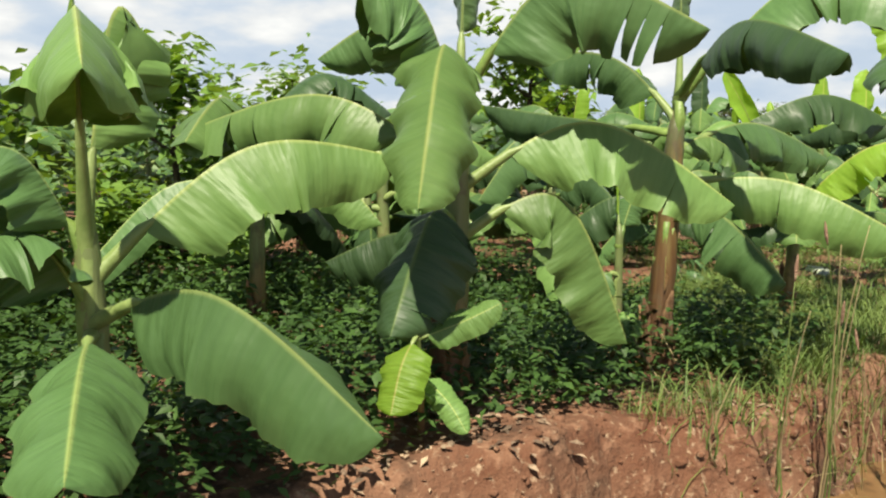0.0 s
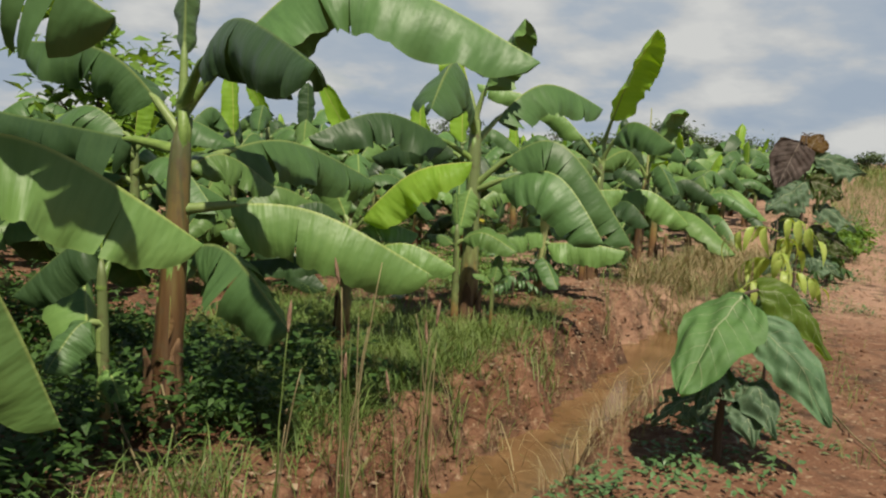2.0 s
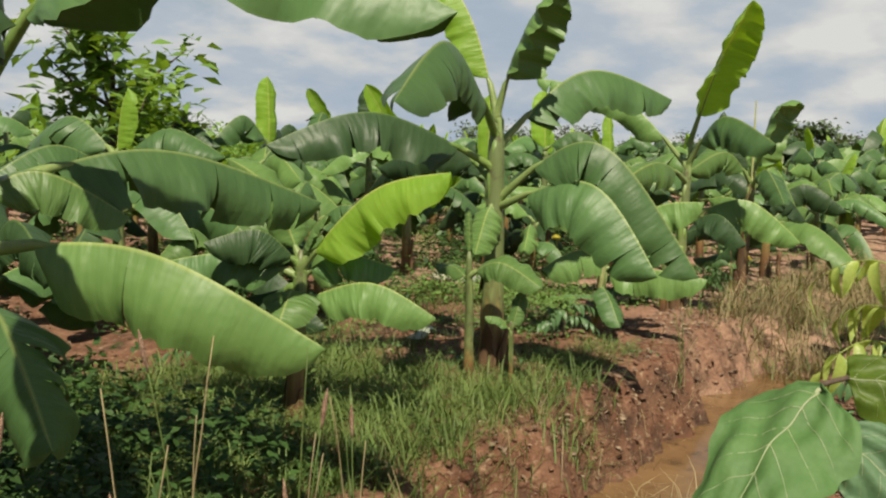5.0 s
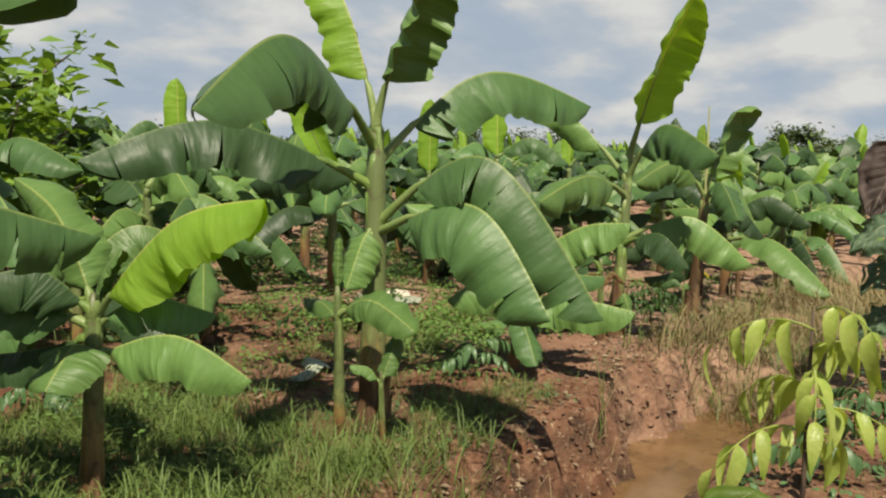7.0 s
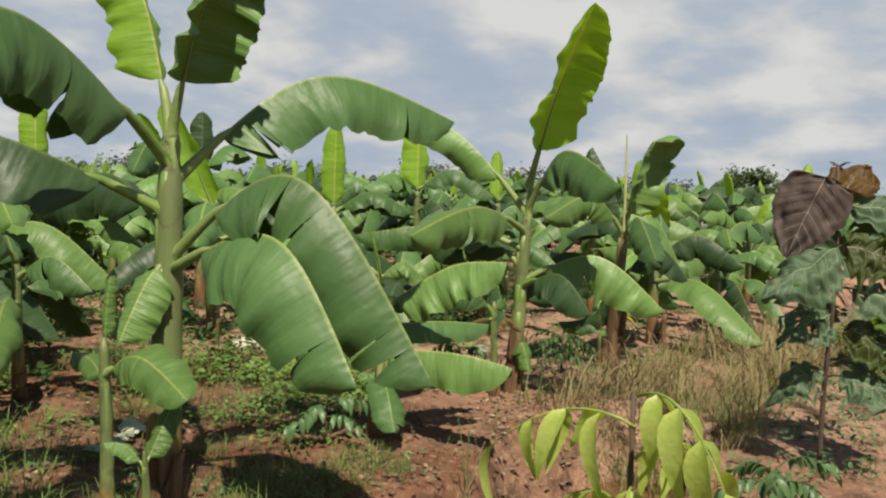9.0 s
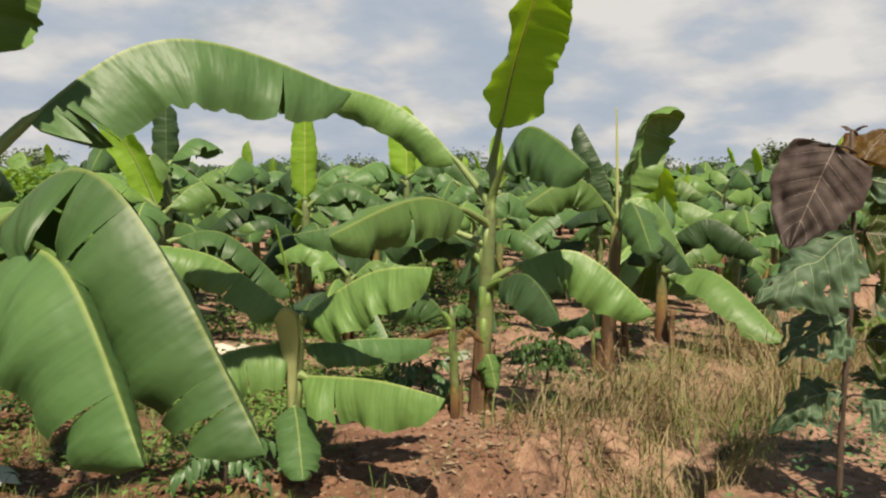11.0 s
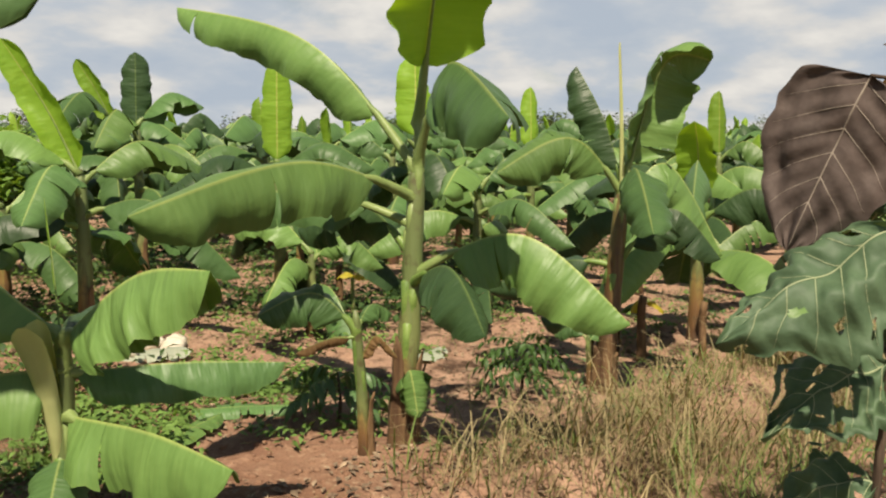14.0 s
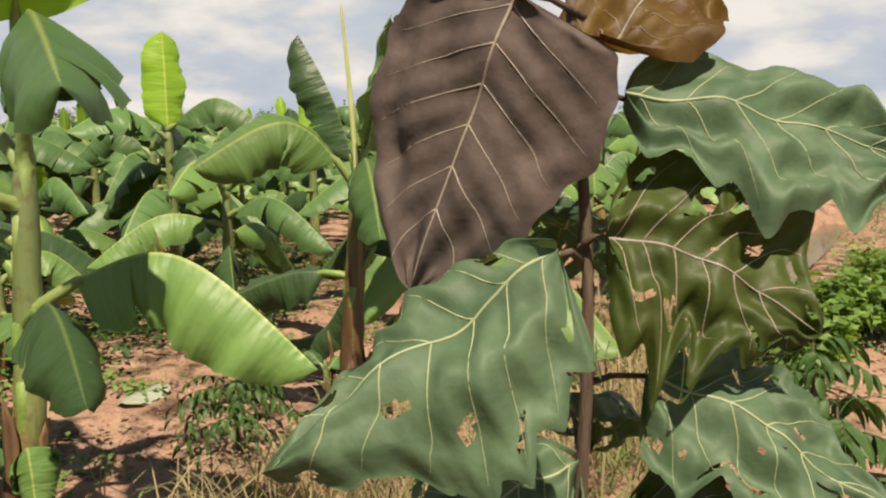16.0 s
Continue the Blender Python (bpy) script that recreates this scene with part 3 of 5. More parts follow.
def banana(at, crown, r0, r1, leaves, label, sheaths=0, group="", segs=44):
    """A banana plant. Each leaf: height of its foot on the stem, bearing, reach, rise of the tip, rise of the arch,
    width, roll, fold, share of stalk, tone of the green (age, plus painted-in shade or sun), tears, and how far out it
    bends."""
    COUNT[0] += 1
    rnd = random.Random(COUNT[0] * 17)
    root = empty("banana_plant", at[0], at[1], ground_z(*at), label, "banana plant", group or "banana plants in rows")
    stem_parts(root, crown, r0, r1, sheaths, rnd)
    cr = Vector(crown)
    if sheaths > 3:
        leaves = list(leaves) + [(cr.z * rnd.uniform(0.36, 0.62), rnd.uniform(0, 360), rnd.uniform(0.05, 0.14), -rnd.uniform(0.3, 0.5), 0.05, rnd.uniform(0.07, 0.13), rnd.uniform(-50, 50), 72, 0.05, -1, 0.5) for _ in range(3)]
    for h, az, reach, rise, arch, width, roll, fold, pet, hue, tear, *bend in leaves:
        d = Vector((math.cos(radians(az)), math.sin(radians(az)), 0))
        f = min(h / cr.z, 1.05)
        p0 = Vector((cr.x * f, cr.y * f, h)) - d * r1 * 0.2
        p2 = Vector((cr.x * f, cr.y * f, h)) + d * reach + Vector((0, 0, rise))
        p1 = p0 + d * reach * (bend[0] if bend else 0.36) + Vector((0, 0, arch))
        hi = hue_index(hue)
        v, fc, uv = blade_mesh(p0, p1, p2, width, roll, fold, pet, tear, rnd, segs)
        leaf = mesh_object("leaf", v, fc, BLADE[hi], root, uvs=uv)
        n, kn = 20, knee(p0, p1, p2)
        big = min(1.0, 0.35 + width * 1.5) * (0.55 if r0 < 0.03 else 1)
        pts, radii = [], []
        along = evenly(p0, kn, p2)
        for i in range(n + 1):
            t = i / n * 0.985
            tan, side, upv = frame_at(p0, kn, p2, along(t), roll, BEND)
            r = (0.023 * (1 - t) ** 2.2 + 0.006 * (1 - t) + 0.0015) * big
            pts.append(bezier(p0, kn, p2, along(t), BEND) + upv * (-0.75 * r if t > pet * 0.8 else -0.15 * r))
            radii.append(r * (1.25 if i == 0 else 1 if t < pet * 0.8 else 0.5))
        if segs > 20:
            # the stalk's sheath, wrapped down the side of the stem
            low = max(0.12, h - rnd.uniform(0.25, 0.5))
            for k in range(5):
                z = h - 0.03 - (h - low) * k / 4
                q = min(z / cr.z, 1.0)
                rs = r0 * (1 - q) + r1 * q
                pts.insert(0, Vector((cr.x * q, cr.y * q, z)) + d * rs * (0.54 - 0.36 * k * k / 16))
                radii.insert(0, min(rs * 0.62, 0.03) * (1 - 0.17 * k))
        v, fc = tube(pts, radii, 7)
        mesh_object("midrib", v, fc, RIB if hue > 0.5 else RIB_DARK, leaf)
    return root


def broad_blade(p0, p1, p2, width, roll, fold, holes, seed, nu=34, nv=11, ragged=0.0, tip=0.95, lobe=0.0, crown=0.68, wave=0.05):
    """A broad oval teak blade with a quilted surface; holes eaten out where the noise says. Also its raised veins."""
    verts, faces = [], []
    keep = {}

    def point(s, v):
        w = 0.5 * width * (math.sin(math.pi * min(1, s ** crown)) ** ((0.9 if holes else 0.5) if s < 0.5 ** (1 / crown) else tip) if 0 < s < 1 else 0.0)
        edge = 1 + ragged * (noise.noise(Vector((s * 9, seed + (3 if v > 0 else 0), 0))) - 0.25)
        if holes:
            edge *= 1 + 0.10 * (abs((s * 7.0 + seed) % 1 - 0.5) * 4 - 1)
        w *= edge
        tan, side, upv = frame_at(p0, p1, p2, s, roll)
        c = bezier(p0, p1, p2, s)
        a = radians(fold) * abs(v) ** 0.6
        sg = 1 if v >= 0 else -1
        quilt = 0.005 * math.sin((s - abs(v) * 0.22) * 52) * abs(v) ** 0.5 * (1 - 0.8 * v * v) + wave * noise.noise(Vector((s * 4, v * 3, seed)))
        return c + side * sg * (w * abs(v) * math.cos(a)) - upv * (w * abs(v) * math.sin(a)) + upv * quilt * min(1, width / 0.3) + tan * (0.15 * w * abs(v) - lobe * width * abs(v) ** 1.3 * (1 - s) ** 4 * min(1.0, s * 9))

    cols = 2 * nv + 1
    for i in range(nu + 1):
        for j in range(-nv, nv + 1):
            verts.append(tuple(point(i / nu, j / nv)))
    for i in range(nu):
        for j in range(2 * nv):
            s, v = (i + 0.5) / nu, (j + 0.5) / nv - 1
            if holes and abs(v) > 0.12 and noise.noise(Vector((s * 7, v * 5, seed * 3.3))) > holes - 0.22 * abs(v):
                continue
            q = i * cols + j
            faces.append((q, q + 1, q + cols + 1, q + cols))
    vv, vf = [], []

    def add(pts, r):
        a, b = tube(pts, [r * (1 - 0.7 * k / (len(pts) - 1)) for k in range(len(pts))], 5)
        o = len(vv)
        vv.extend(a)
        vf.extend([tuple(x + o for x in f) for f in b])

    k = min(1.0, width / 0.4)
    add([point(i / 34 * 0.98, 0.0) for i in range(35)], 0.0034 * k)
    for sg in (-1, 1):
        for q in range(6):
            s0 = 0.04 + q * 0.14
            add([point(min(0.98, s0 + 0.20 * u), sg * u * 0.9) for u in [q2 / 14 for q2 in range(15)]], 0.0015 * k)
    return verts, faces, vv, vf


def teak(name, at, stem, radius, leaves, label, category):
    """A teak sapling. Each leaf: height of its stalk's foot, way to the end of the stalk, bearing, blade reach, blade rise, arch, width, roll, fold, holes, tone."""
    root = empty(name, at[0], at[1], ground_z(*at), label, category)
    pts = [Vector((0.02 * math.sin(i * 1.1) * i / 10, 0.02 * math.sin(i * 0.8) * i / 10, -0.05 + (stem + 0.05) * i / 10)) for i in range(11)]
    v, f = tube(pts, [radius * (1.15 - 0.55 * i / 10) for i in range(11)], 8, 0.15)
    mesh_object("stem", v, f, STEM_DARK, root)
    tones = [TEAK, TEAK_BRIGHT, TEAK_OLIVE_SHADED, TEAK_DARK, TEAK_RUST, TEAK_MATT, TEAK_YOUNG]
    for n, (h, ox, oy, oz, az, reach, rise, arch, width, roll, fold, holes, tone) in enumerate(leaves):
        d = Vector((math.cos(radians(az)), math.sin(radians(az)), 0))
        a = Vector((0, 0, h))
        b = a + Vector((ox, oy, oz))
        p2 = b + d * reach + Vector((0, 0, rise))
        p1 = b + d * reach * 0.5 + Vector((0, 0, arch))
        v, f, vv, vf = broad_blade(b, p1, p2, width, roll, fold, holes, n + at[0], *((72, 24) if holes or tone == 3 else (34, 11)), ragged=0.5 if holes else 0.13 if tone == 3 else 0.12, tip=0.62 if tone in (1, 2, 5, 6) else 0.62 if tone == 3 else 0.9, lobe=0.15 if tone == 3 else 0.12, crown=0.60 if tone == 3 else 0.68, wave=0.028 if tone == 3 else 0.05)
        leaf = mesh_object("leaf", v, f, tones[tone], root)
        if tone == 3:
            leaf["label"] = "dark bronze young leaf with pale veins"
        mesh_object("vein", vv, vf, VEIN_DIM if tone in (2, 3, 4) else VEIN, leaf)
        v, f = tube([a, a.lerp(b, 0.5) + Vector((0, 0, 0.01)), b], [radius * 0.5, radius * 0.4, radius * 0.35], 6)
        mesh_object("leaf_stalk", v, f, VEIN if tone == 1 else STEM_DARK, leaf)
    return root


def leaflet_mesh(length, width, droop, segs=6):
    """A pointed leaflet along +x that droops, with a shallow keel."""
    verts, faces = [], []
    for i in range(segs + 1):
        s = i / segs
        w = width * math.sin(math.pi * min(1, s ** 0.8)) ** 0.8 if 0 < s < 1 else 0.001
        x, z = length * s * (1 - 0.25 * droop * s), -length * droop * s * s
        verts += [(x, -w / 2, z + w * 0.2), (x, 0, z), (x, w / 2, z + w * 0.2)]
    for i in range(segs):
        q = i * 3
        faces += [(q, q + 1, q + 4, q + 3), (q + 1, q + 2, q + 5, q + 4)]
    return verts, faces


def pinnate(name, at, height, fronds, leaf_len, leaf_w, mat, label, seed, droop=0.6, pairs=5, lean=0.35, spread=0.42, low=0.3):
    """A shrub seedling: a thin stem with feather-shaped leaves, each leaflet a piece of its own."""
    rnd = random.Random(seed)
    root = empty(name, at[0], at[1], ground_z(*at), label, "shrub")
    v, f = tube([(0, 0, -0.04), (0.01, 0, height * 0.5), (0, 0.01, height)], [0.012, 0.009, 0.005], 6)
    mesh_object("stem", v, f, STEM_DARK, root)
    lv, lf = leaflet_mesh(leaf_len, leaf_w, droop)
    me = bpy.data.meshes.new("leaflet")
    me.from_pydata(lv, [], lf)
    me.materials.append(mat)
    me.polygons.foreach_set("use_smooth", [True] * len(me.polygons))
    for k in range(fronds):
        az = k * 2.4 + rnd.uniform(-0.3, 0.3)
        h = height * (low + (1 - low) * (k + 1) / fronds)
        reach = spread * rnd.uniform(0.75, 1.1)
        d = Vector((math.cos(az), math.sin(az), 0))
        a = Vector((0, 0, h))
        c = a + d * reach * 0.5 + Vector((0, 0, lean * reach))
        e = a + d * reach + Vector((0, 0, -0.3 * reach * droop))
        v, f = tube([bezier(a, c, e, i / 8) for i in range(9)], [0.004 - 0.0025 * i / 8 for i in range(9)], 5)
        frond = mesh_object("leaf", v, f, mat, root)
        for p in range(pairs + 1):
            t = 0.25 + 0.75 * p / pairs
            pos = bezier(a, c, e, t)
            for sg in ((-1, 1) if p < pairs else (0,)):
                ob = new("leaflet", me)
                ob.parent = frond
                ang = az + sg * rnd.uniform(0.8, 1.15)
                s = rnd.uniform(0.8, 1.15)
                ob.matrix_basis = Matrix.Translation(pos) @ Matrix.Rotation(ang, 4, "Z") @ Matrix.Rotation(rnd.uniform(0.2, 0.5 + 0.6 * droop), 4, "Y") @ Matrix.Rotation(rnd.uniform(-0.5, 0.5), 4, "X") @ Matrix.Scale(s, 4)
    return root


# ---- masses of small leaves and grass ----
def scatter(name, placed, template, faces, mat, label, category):
    """One mesh of many small pieces: placed rows are (x, y, z, yaw, tilt, roll, size)."""
    P = np.asarray(placed, dtype=np.float64)
    T = np.asarray(template, dtype=np.float64)
    cy, sy, ct, st, cr, sr = np.cos(P[:, 3]), np.sin(P[:, 3]), np.cos(P[:, 4]), np.sin(P[:, 4]), np.cos(P[:, 5]), np.sin(P[:, 5])
    X, Y, Z = (T[None, :, k] * P[:, 6:7] for k in range(3))
    Y, Z = Y * cr[:, None] - Z * sr[:, None], Y * sr[:, None] + Z * cr[:, None]
    X, Z = X * ct[:, None] - Z * st[:, None], X * st[:, None] + Z * ct[:, None]
    X, Y = X * cy[:, None] - Y * sy[:, None], X * sy[:, None] + Y * cy[:, None]
    V = np.stack([X + P[:, 0:1], Y + P[:, 1:2], Z + P[:, 2:3]], axis=2).reshape(-1, 3)
    n = len(T)
    F = [tuple(i * n + k for k in f) for i in range(len(P)) for f in faces]
    ob = mesh_object(name, V.tolist(), F, mat)
    return tagged(ob, label, category, kind="stuff")


LEAF_T = [(0, 0, 0), (0.45, -0.24, 0.05), (0.5, 0, 0), (0.45, 0.24, 0.05), (1, 0, -0.12)]
LEAF_F = [(0, 1, 2), (0, 2, 3), (1, 4, 2), (2, 4, 3)]
BLADE_T = [(0, -0.012, 0), (0, 0.012, 0), (0.10, -0.012, 0.36), (0.10, 0.012, 0.36), (0.32, -0.009, 0.64), (0.32, 0.009, 0.64), (0.68, 0, 0.72)]
STALK_T = [(x, y * 0.5, z * 1.15) for x, y, z in BLADE_T]
BLADE_F = [(0, 1, 3, 2), (2, 3, 5, 4), (4, 5, 6)]


def herb_rows(rnd, n_clumps, region, leaves, size, tall, skip=None):
    rows = []
    for _ in range(n_clumps):
        x, y = rnd.uniform(region[0], region[1]), rnd.uniform(region[2], region[3])
        if skip and skip(x, y):
            continue
        h = rnd.uniform(*tall) * (0.7 + 0.5 * noise.noise(Vector((x * 0.9, y * 0.9, 4))))
        z0 = ground_z(x, y)
        for _ in range(leaves):
            a, r = rnd.uniform(0, 6.283), rnd.random() ** 0.6 * (0.12 + h * 0.35)
            zz = z0 + h * (rnd.random() ** 0.6) * (1 - 0.5 * (r / (0.12 + h * 0.35)) ** 2)
            rows.append((x + r * math.cos(a), y + r * math.sin(a), zz, rnd.uniform(0, 6.283), rnd.uniform(-0.6, 0.35), rnd.uniform(-0.5, 0.5), size * rnd.uniform(0.6, 1.3)))
    return rows


def grass_rows(rnd, n, region, tall, per=9, spread=0.06, skip=None):
    rows = []
    for _ in range(n):
        x, y = rnd.uniform(region[0], region[1]), rnd.uniform(region[2], region[3])
        if skip and skip(x, y):
            continue
        s = rnd.uniform(*tall)
        for _ in range(per):
            px, py = x + rnd.gauss(0, spread), y + rnd.gauss(0, spread)
            rows.append((px, py, ground_z(px, py) - 0.01, rnd.uniform(0, 6.283), rnd.uniform(-0.5, 0.15), 0, s * rnd.uniform(0.5, 1.2)))
    return rows


# ---- trees ----
def tree(at, height, crown_r, label, seed, mat, leaf=0.10, count=2200, low=0.25, name="tree", category="tree"):
    rnd = random.Random(seed)
    root = empty(name, at[0], at[1], ground_z(*at), label, category)
    tv, tf = tube([(0, 0, -0.1), (0.03, 0.02, height * 0.3), (0.0, 0.05, height * 0.65), (0.02, 0, height * 0.92)], [height * 0.026, height * 0.02, height * 0.012, height * 0.004], 8, 0.15)
    mesh_object("trunk", tv, tf, STEM_DARK, root)
    tips = []
    for k in range(18):
        z0 = height * rnd.uniform(low, 0.8)
        a = k * 2.4 + rnd.uniform(-0.4, 0.4)
        f = 1 - max(0, (z0 / height - 0.45)) * 0.9
        r = crown_r * rnd.uniform(0.55, 1.1) * f
        e = Vector((r * math.cos(a), r * math.sin(a), z0 + height * rnd.uniform(0.1, 0.3)))
        p = [Vector((0, 0, z0)), Vector((e.x * 0.5, e.y * 0.5, z0 + (e.z - z0) * 0.35)), e]
        v, f2 = tube(p, [height * 0.010, height * 0.007, height * 0.002], 5)
        mesh_object("limb", v, f2, STEM_DARK, root)
        tips += [(e, 0.36), ((p[1] + e) * 0.5, 0.3), (p[1], 0.26)]
    tips.append((Vector((0, 0, height * 0.95)), 0.3))
    rows = []
    for _ in range(count):
        c, s = rnd.choice(tips)
        g = Vector((rnd.gauss(0, 1), rnd.gauss(0, 1), rnd.gauss(0, 0.8))) * s * crown_r * 0.46
        q = c + g
        if q.z < height * 0.05:
            continue
        rows.append((q.x, q.y, q.z, rnd.uniform(0, 6.283), rnd.uniform(-0.7, 0.6), rnd.uniform(-0.7, 0.7), leaf * rnd.uniform(0.6, 1.25)))
    ob = scatter("crown", rows, LEAF_T, LEAF_F, mat, "", "")
    del ob["kind"]
    ob.parent = root
    return root


# ---- banana plants along the trench ----
banana((0.80, 2.75), (-0.01, -0.01, 0.91), 0.065, 0.035, [
    (0.82, -105, 0.75, 0.53, 1.11, 0.6, 0, 48, 0.45, 0.95, 0),
    (0.89, 19, 0.37, 0.43, 1.18, 0.5, 20, 50, 0.3, 0.85, 0.2),
    (0.72, -16, 1.05, 0.39, 0.66, 0.5, 14, 44, 0.25, 0.85, 0.2, 0.48),
    (0.59, -77, 1.25, -0.09, 0.4, 0.52, 14, 46, 0.25, 0.7, 0, 0.49),
    (0.56, -111, 0.92, -0.13, 0.09, 0.43, 0, 30, 0.25, 0.65, 0),
    (0.8, 163, 0.4, 0.33, 0.51, 0.48, 20, 40, 0.25, 0.5, 0.1),
    (0.65, -170, 0.43, 0.2, 0.4, 0.48, 30, 35, 0.2, 0.5, 0.1),
    (0.87, 73, 0.25, 0.9, 0.58, 0.16, 0, 70, 0.2, 1.2, 0),
], "young banana plant with broad drooping light green leaves", 0)
banana((2.30, 2.76), (0.05, -0.01, 1.16), 0.075, 0.045, [
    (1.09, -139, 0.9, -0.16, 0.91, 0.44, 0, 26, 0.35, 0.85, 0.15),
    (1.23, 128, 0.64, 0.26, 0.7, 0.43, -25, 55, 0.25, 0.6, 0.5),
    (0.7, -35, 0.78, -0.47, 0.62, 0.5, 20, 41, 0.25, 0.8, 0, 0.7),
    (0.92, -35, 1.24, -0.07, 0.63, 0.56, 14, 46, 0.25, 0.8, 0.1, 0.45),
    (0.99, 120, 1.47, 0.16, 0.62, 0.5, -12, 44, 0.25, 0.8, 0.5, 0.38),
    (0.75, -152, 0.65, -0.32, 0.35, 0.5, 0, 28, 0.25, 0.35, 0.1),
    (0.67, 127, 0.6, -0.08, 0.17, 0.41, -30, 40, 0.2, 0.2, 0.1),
    (1.28, -66, 1.02, 0.27, 0.88, 0.6, 35, 45, 0.25, 0.5, 0.4),
    (1.23, -179, 0.51, 0.5, 0.66, 0.55, -20, 45, 0.3, 0.5, 0.2),
    (1.35, 41, 0.25, 1.01, 0.59, 0.36, 0, 60, 0.3, 1, 0),
], "tall banana plant with brown sheathed base beside weeds", 3)
banana((1.94, 2.50), (-0.06, -0.06, 0.42), 0.016, 0.009, [
    (0.44, -154, 0.22, -0.25, -0.05, 0.22, 0, 8, 0.2, 1.1, 0, 0.7),
    (0.42, -33, 0.32, 0.13, 0.05, 0.15, 50, 15, 0.15, 0.8, 0, 0.52),
    (0.27, -73, 0.22, -0.19, -0.05, 0.12, 40, 12, 0.15, 1, 0, 0.63),
    (0.42, 59, 0.13, 0.18, 0.15, 0.08, -2, 40, 0.3, 0.7, 0),
], "small banana sucker with three bright green leaves", 0)
banana((4.03, 2.93), (0.09, -0.03, 1.48), 0.086, 0.048, [
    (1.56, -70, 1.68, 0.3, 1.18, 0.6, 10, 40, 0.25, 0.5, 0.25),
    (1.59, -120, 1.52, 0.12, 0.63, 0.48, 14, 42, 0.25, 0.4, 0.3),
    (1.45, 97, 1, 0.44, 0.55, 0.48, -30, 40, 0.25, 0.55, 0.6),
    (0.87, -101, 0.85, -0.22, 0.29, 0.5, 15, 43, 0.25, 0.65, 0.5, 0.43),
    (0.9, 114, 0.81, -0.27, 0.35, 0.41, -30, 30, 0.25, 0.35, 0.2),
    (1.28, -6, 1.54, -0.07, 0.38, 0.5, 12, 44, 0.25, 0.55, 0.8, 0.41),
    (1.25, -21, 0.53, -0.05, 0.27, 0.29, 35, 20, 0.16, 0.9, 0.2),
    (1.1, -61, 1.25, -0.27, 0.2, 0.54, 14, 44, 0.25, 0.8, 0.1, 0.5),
    (1.59, 40, 0.27, 1.24, 0.79, 0.36, 0, 60, 0.25, 1, 0),
    (1.39, 101, 1.38, 0.18, 0.07, 0.48, -30, 40, 0.25, 0.3, 0.5),
], "mature banana plant with dark brown peeling stem base", 7)
banana((3.70, 2.96), (-0.02, -0.02, 0.83), 0.035, 0.020, [
    (0.77, 47, 0.17, 0.42, 0.26, 0.05, 0, 60, 0.4, 1.1, 0),
    (0.58, 174, 0.27, -0.17, 0.11, 0.22, -20, 20, 0.2, 0.6, 0),
    (0.36, -114, 0.26, -0.07, 0.08, 0.13, 15, 15, 0.15, 1, 0),
    (0.75, 9, 0.36, 0.28, 0.37, 0.24, 27, 30, 0.3, 0.5, 0),
], "slender pale banana sucker beside a larger plant", 0)
banana((5.75, 3.05), (0.02, -0.04, 0.91), 0.055, 0.030, [
    (0.86, -74, 0.8, 0.51, 0.55, 0.44, 10, 44, 0.16, 1.1, 0.1, 0.48),
    (0.68, -72, 0.74, -0.02, 0.27, 0.36, 14, 43, 0.16, 1, 0, 0.55),
    (0.71, -150, 0.36, -0.07, 0.14, 0.31, 0, 10, 0.1, 0.8, 0),
    (0.81, 127, 0.84, 0.03, 0.22, 0.34, -15, 38, 0.16, 0.7, 0.1),
    (0.86, 149, 0.48, 0.14, 0.32, 0.34, -20, 40, 0.16, 0.2, 0.1),
    (0.88, 95, 0.51, 0.52, 0.48, 0.31, -45, 25, 0.16, 1, 0.1),
    (0.81, -41, 0.49, 0.04, 0.22, 0.3, 15, 36, 0.16, 0.7, 0.3),
    (0.78, 112, 0.69, -0.16, -0.1, 0.3, -15, 36, 0.16, 0.3, 0.1),
    (0.91, -79, 0.16, 0.23, 0.19, 0.14, 20, 20, 0.1, 1, 0),
], "young banana plant with pale stem standing in grass", 2)
banana((7.37, 2.86), (0.06, 0.05, 1.61), 0.085, 0.050, [
    (1.07, -95, 1.18, -0.31, 0.57, 0.66, 2, 38, 0.25, 0.7, 0.15, 0.7),
    (1.11, -82, 1.33, -0.37, 1, 0.64, 2, 38, 0.25, 0.72, 0.7, 0.52),
    (1.45, -29, 1.43, 0.39, 0.9, 0.56, 12, 46, 0.25, 0.6, 0.6, 0.43),
    (1.54, -165, 1.63, 0.14, 0.93, 0.6, -8, 41, 0.25, 0.45, 0.5, 0.6),
    (1.33, 153, 1.52, 0.13, 0.61, 0.54, -12, 37, 0.25, 0.35, 0.4, 0.61),
    (1.67, -94, 0.4, 0.8, 0.56, 0.5, 0, 30, 0.35, 1, 0),
    (1.67, 85, 0.5, 1, 0.69, 0.41, 0, 40, 0.3, 1.2, 0.1),
    (1.11, -173, 0.27, -0.31, 0.05, 0.26, -16, 20, 0.2, 0.9, 0),
    (1.23, 93, 0.97, 0.08, 0.5, 0.41, -25, 40, 0.25, 0.3, 0.3),
], "tall banana plant with torn leaves on trench bank", 4)
banana((7.09, 2.85), (-0.03, -0.00, 0.79), 0.035, 0.020, [
    (0.67, -91, 0.52, -0.01, 0.23, 0.24, 40, 15, 0.16, 0.8, 0),
    (0.73, 41, 0.15, 0.37, 0.4, 0.1, 0, 40, 0.3, 0.8, 0),
    (0.64, 80, 0.3, 0.08, 0.11, 0.14, -27, 20, 0.2, 0.9, 0),
], "thin banana sucker with one broad green leaf", 0)
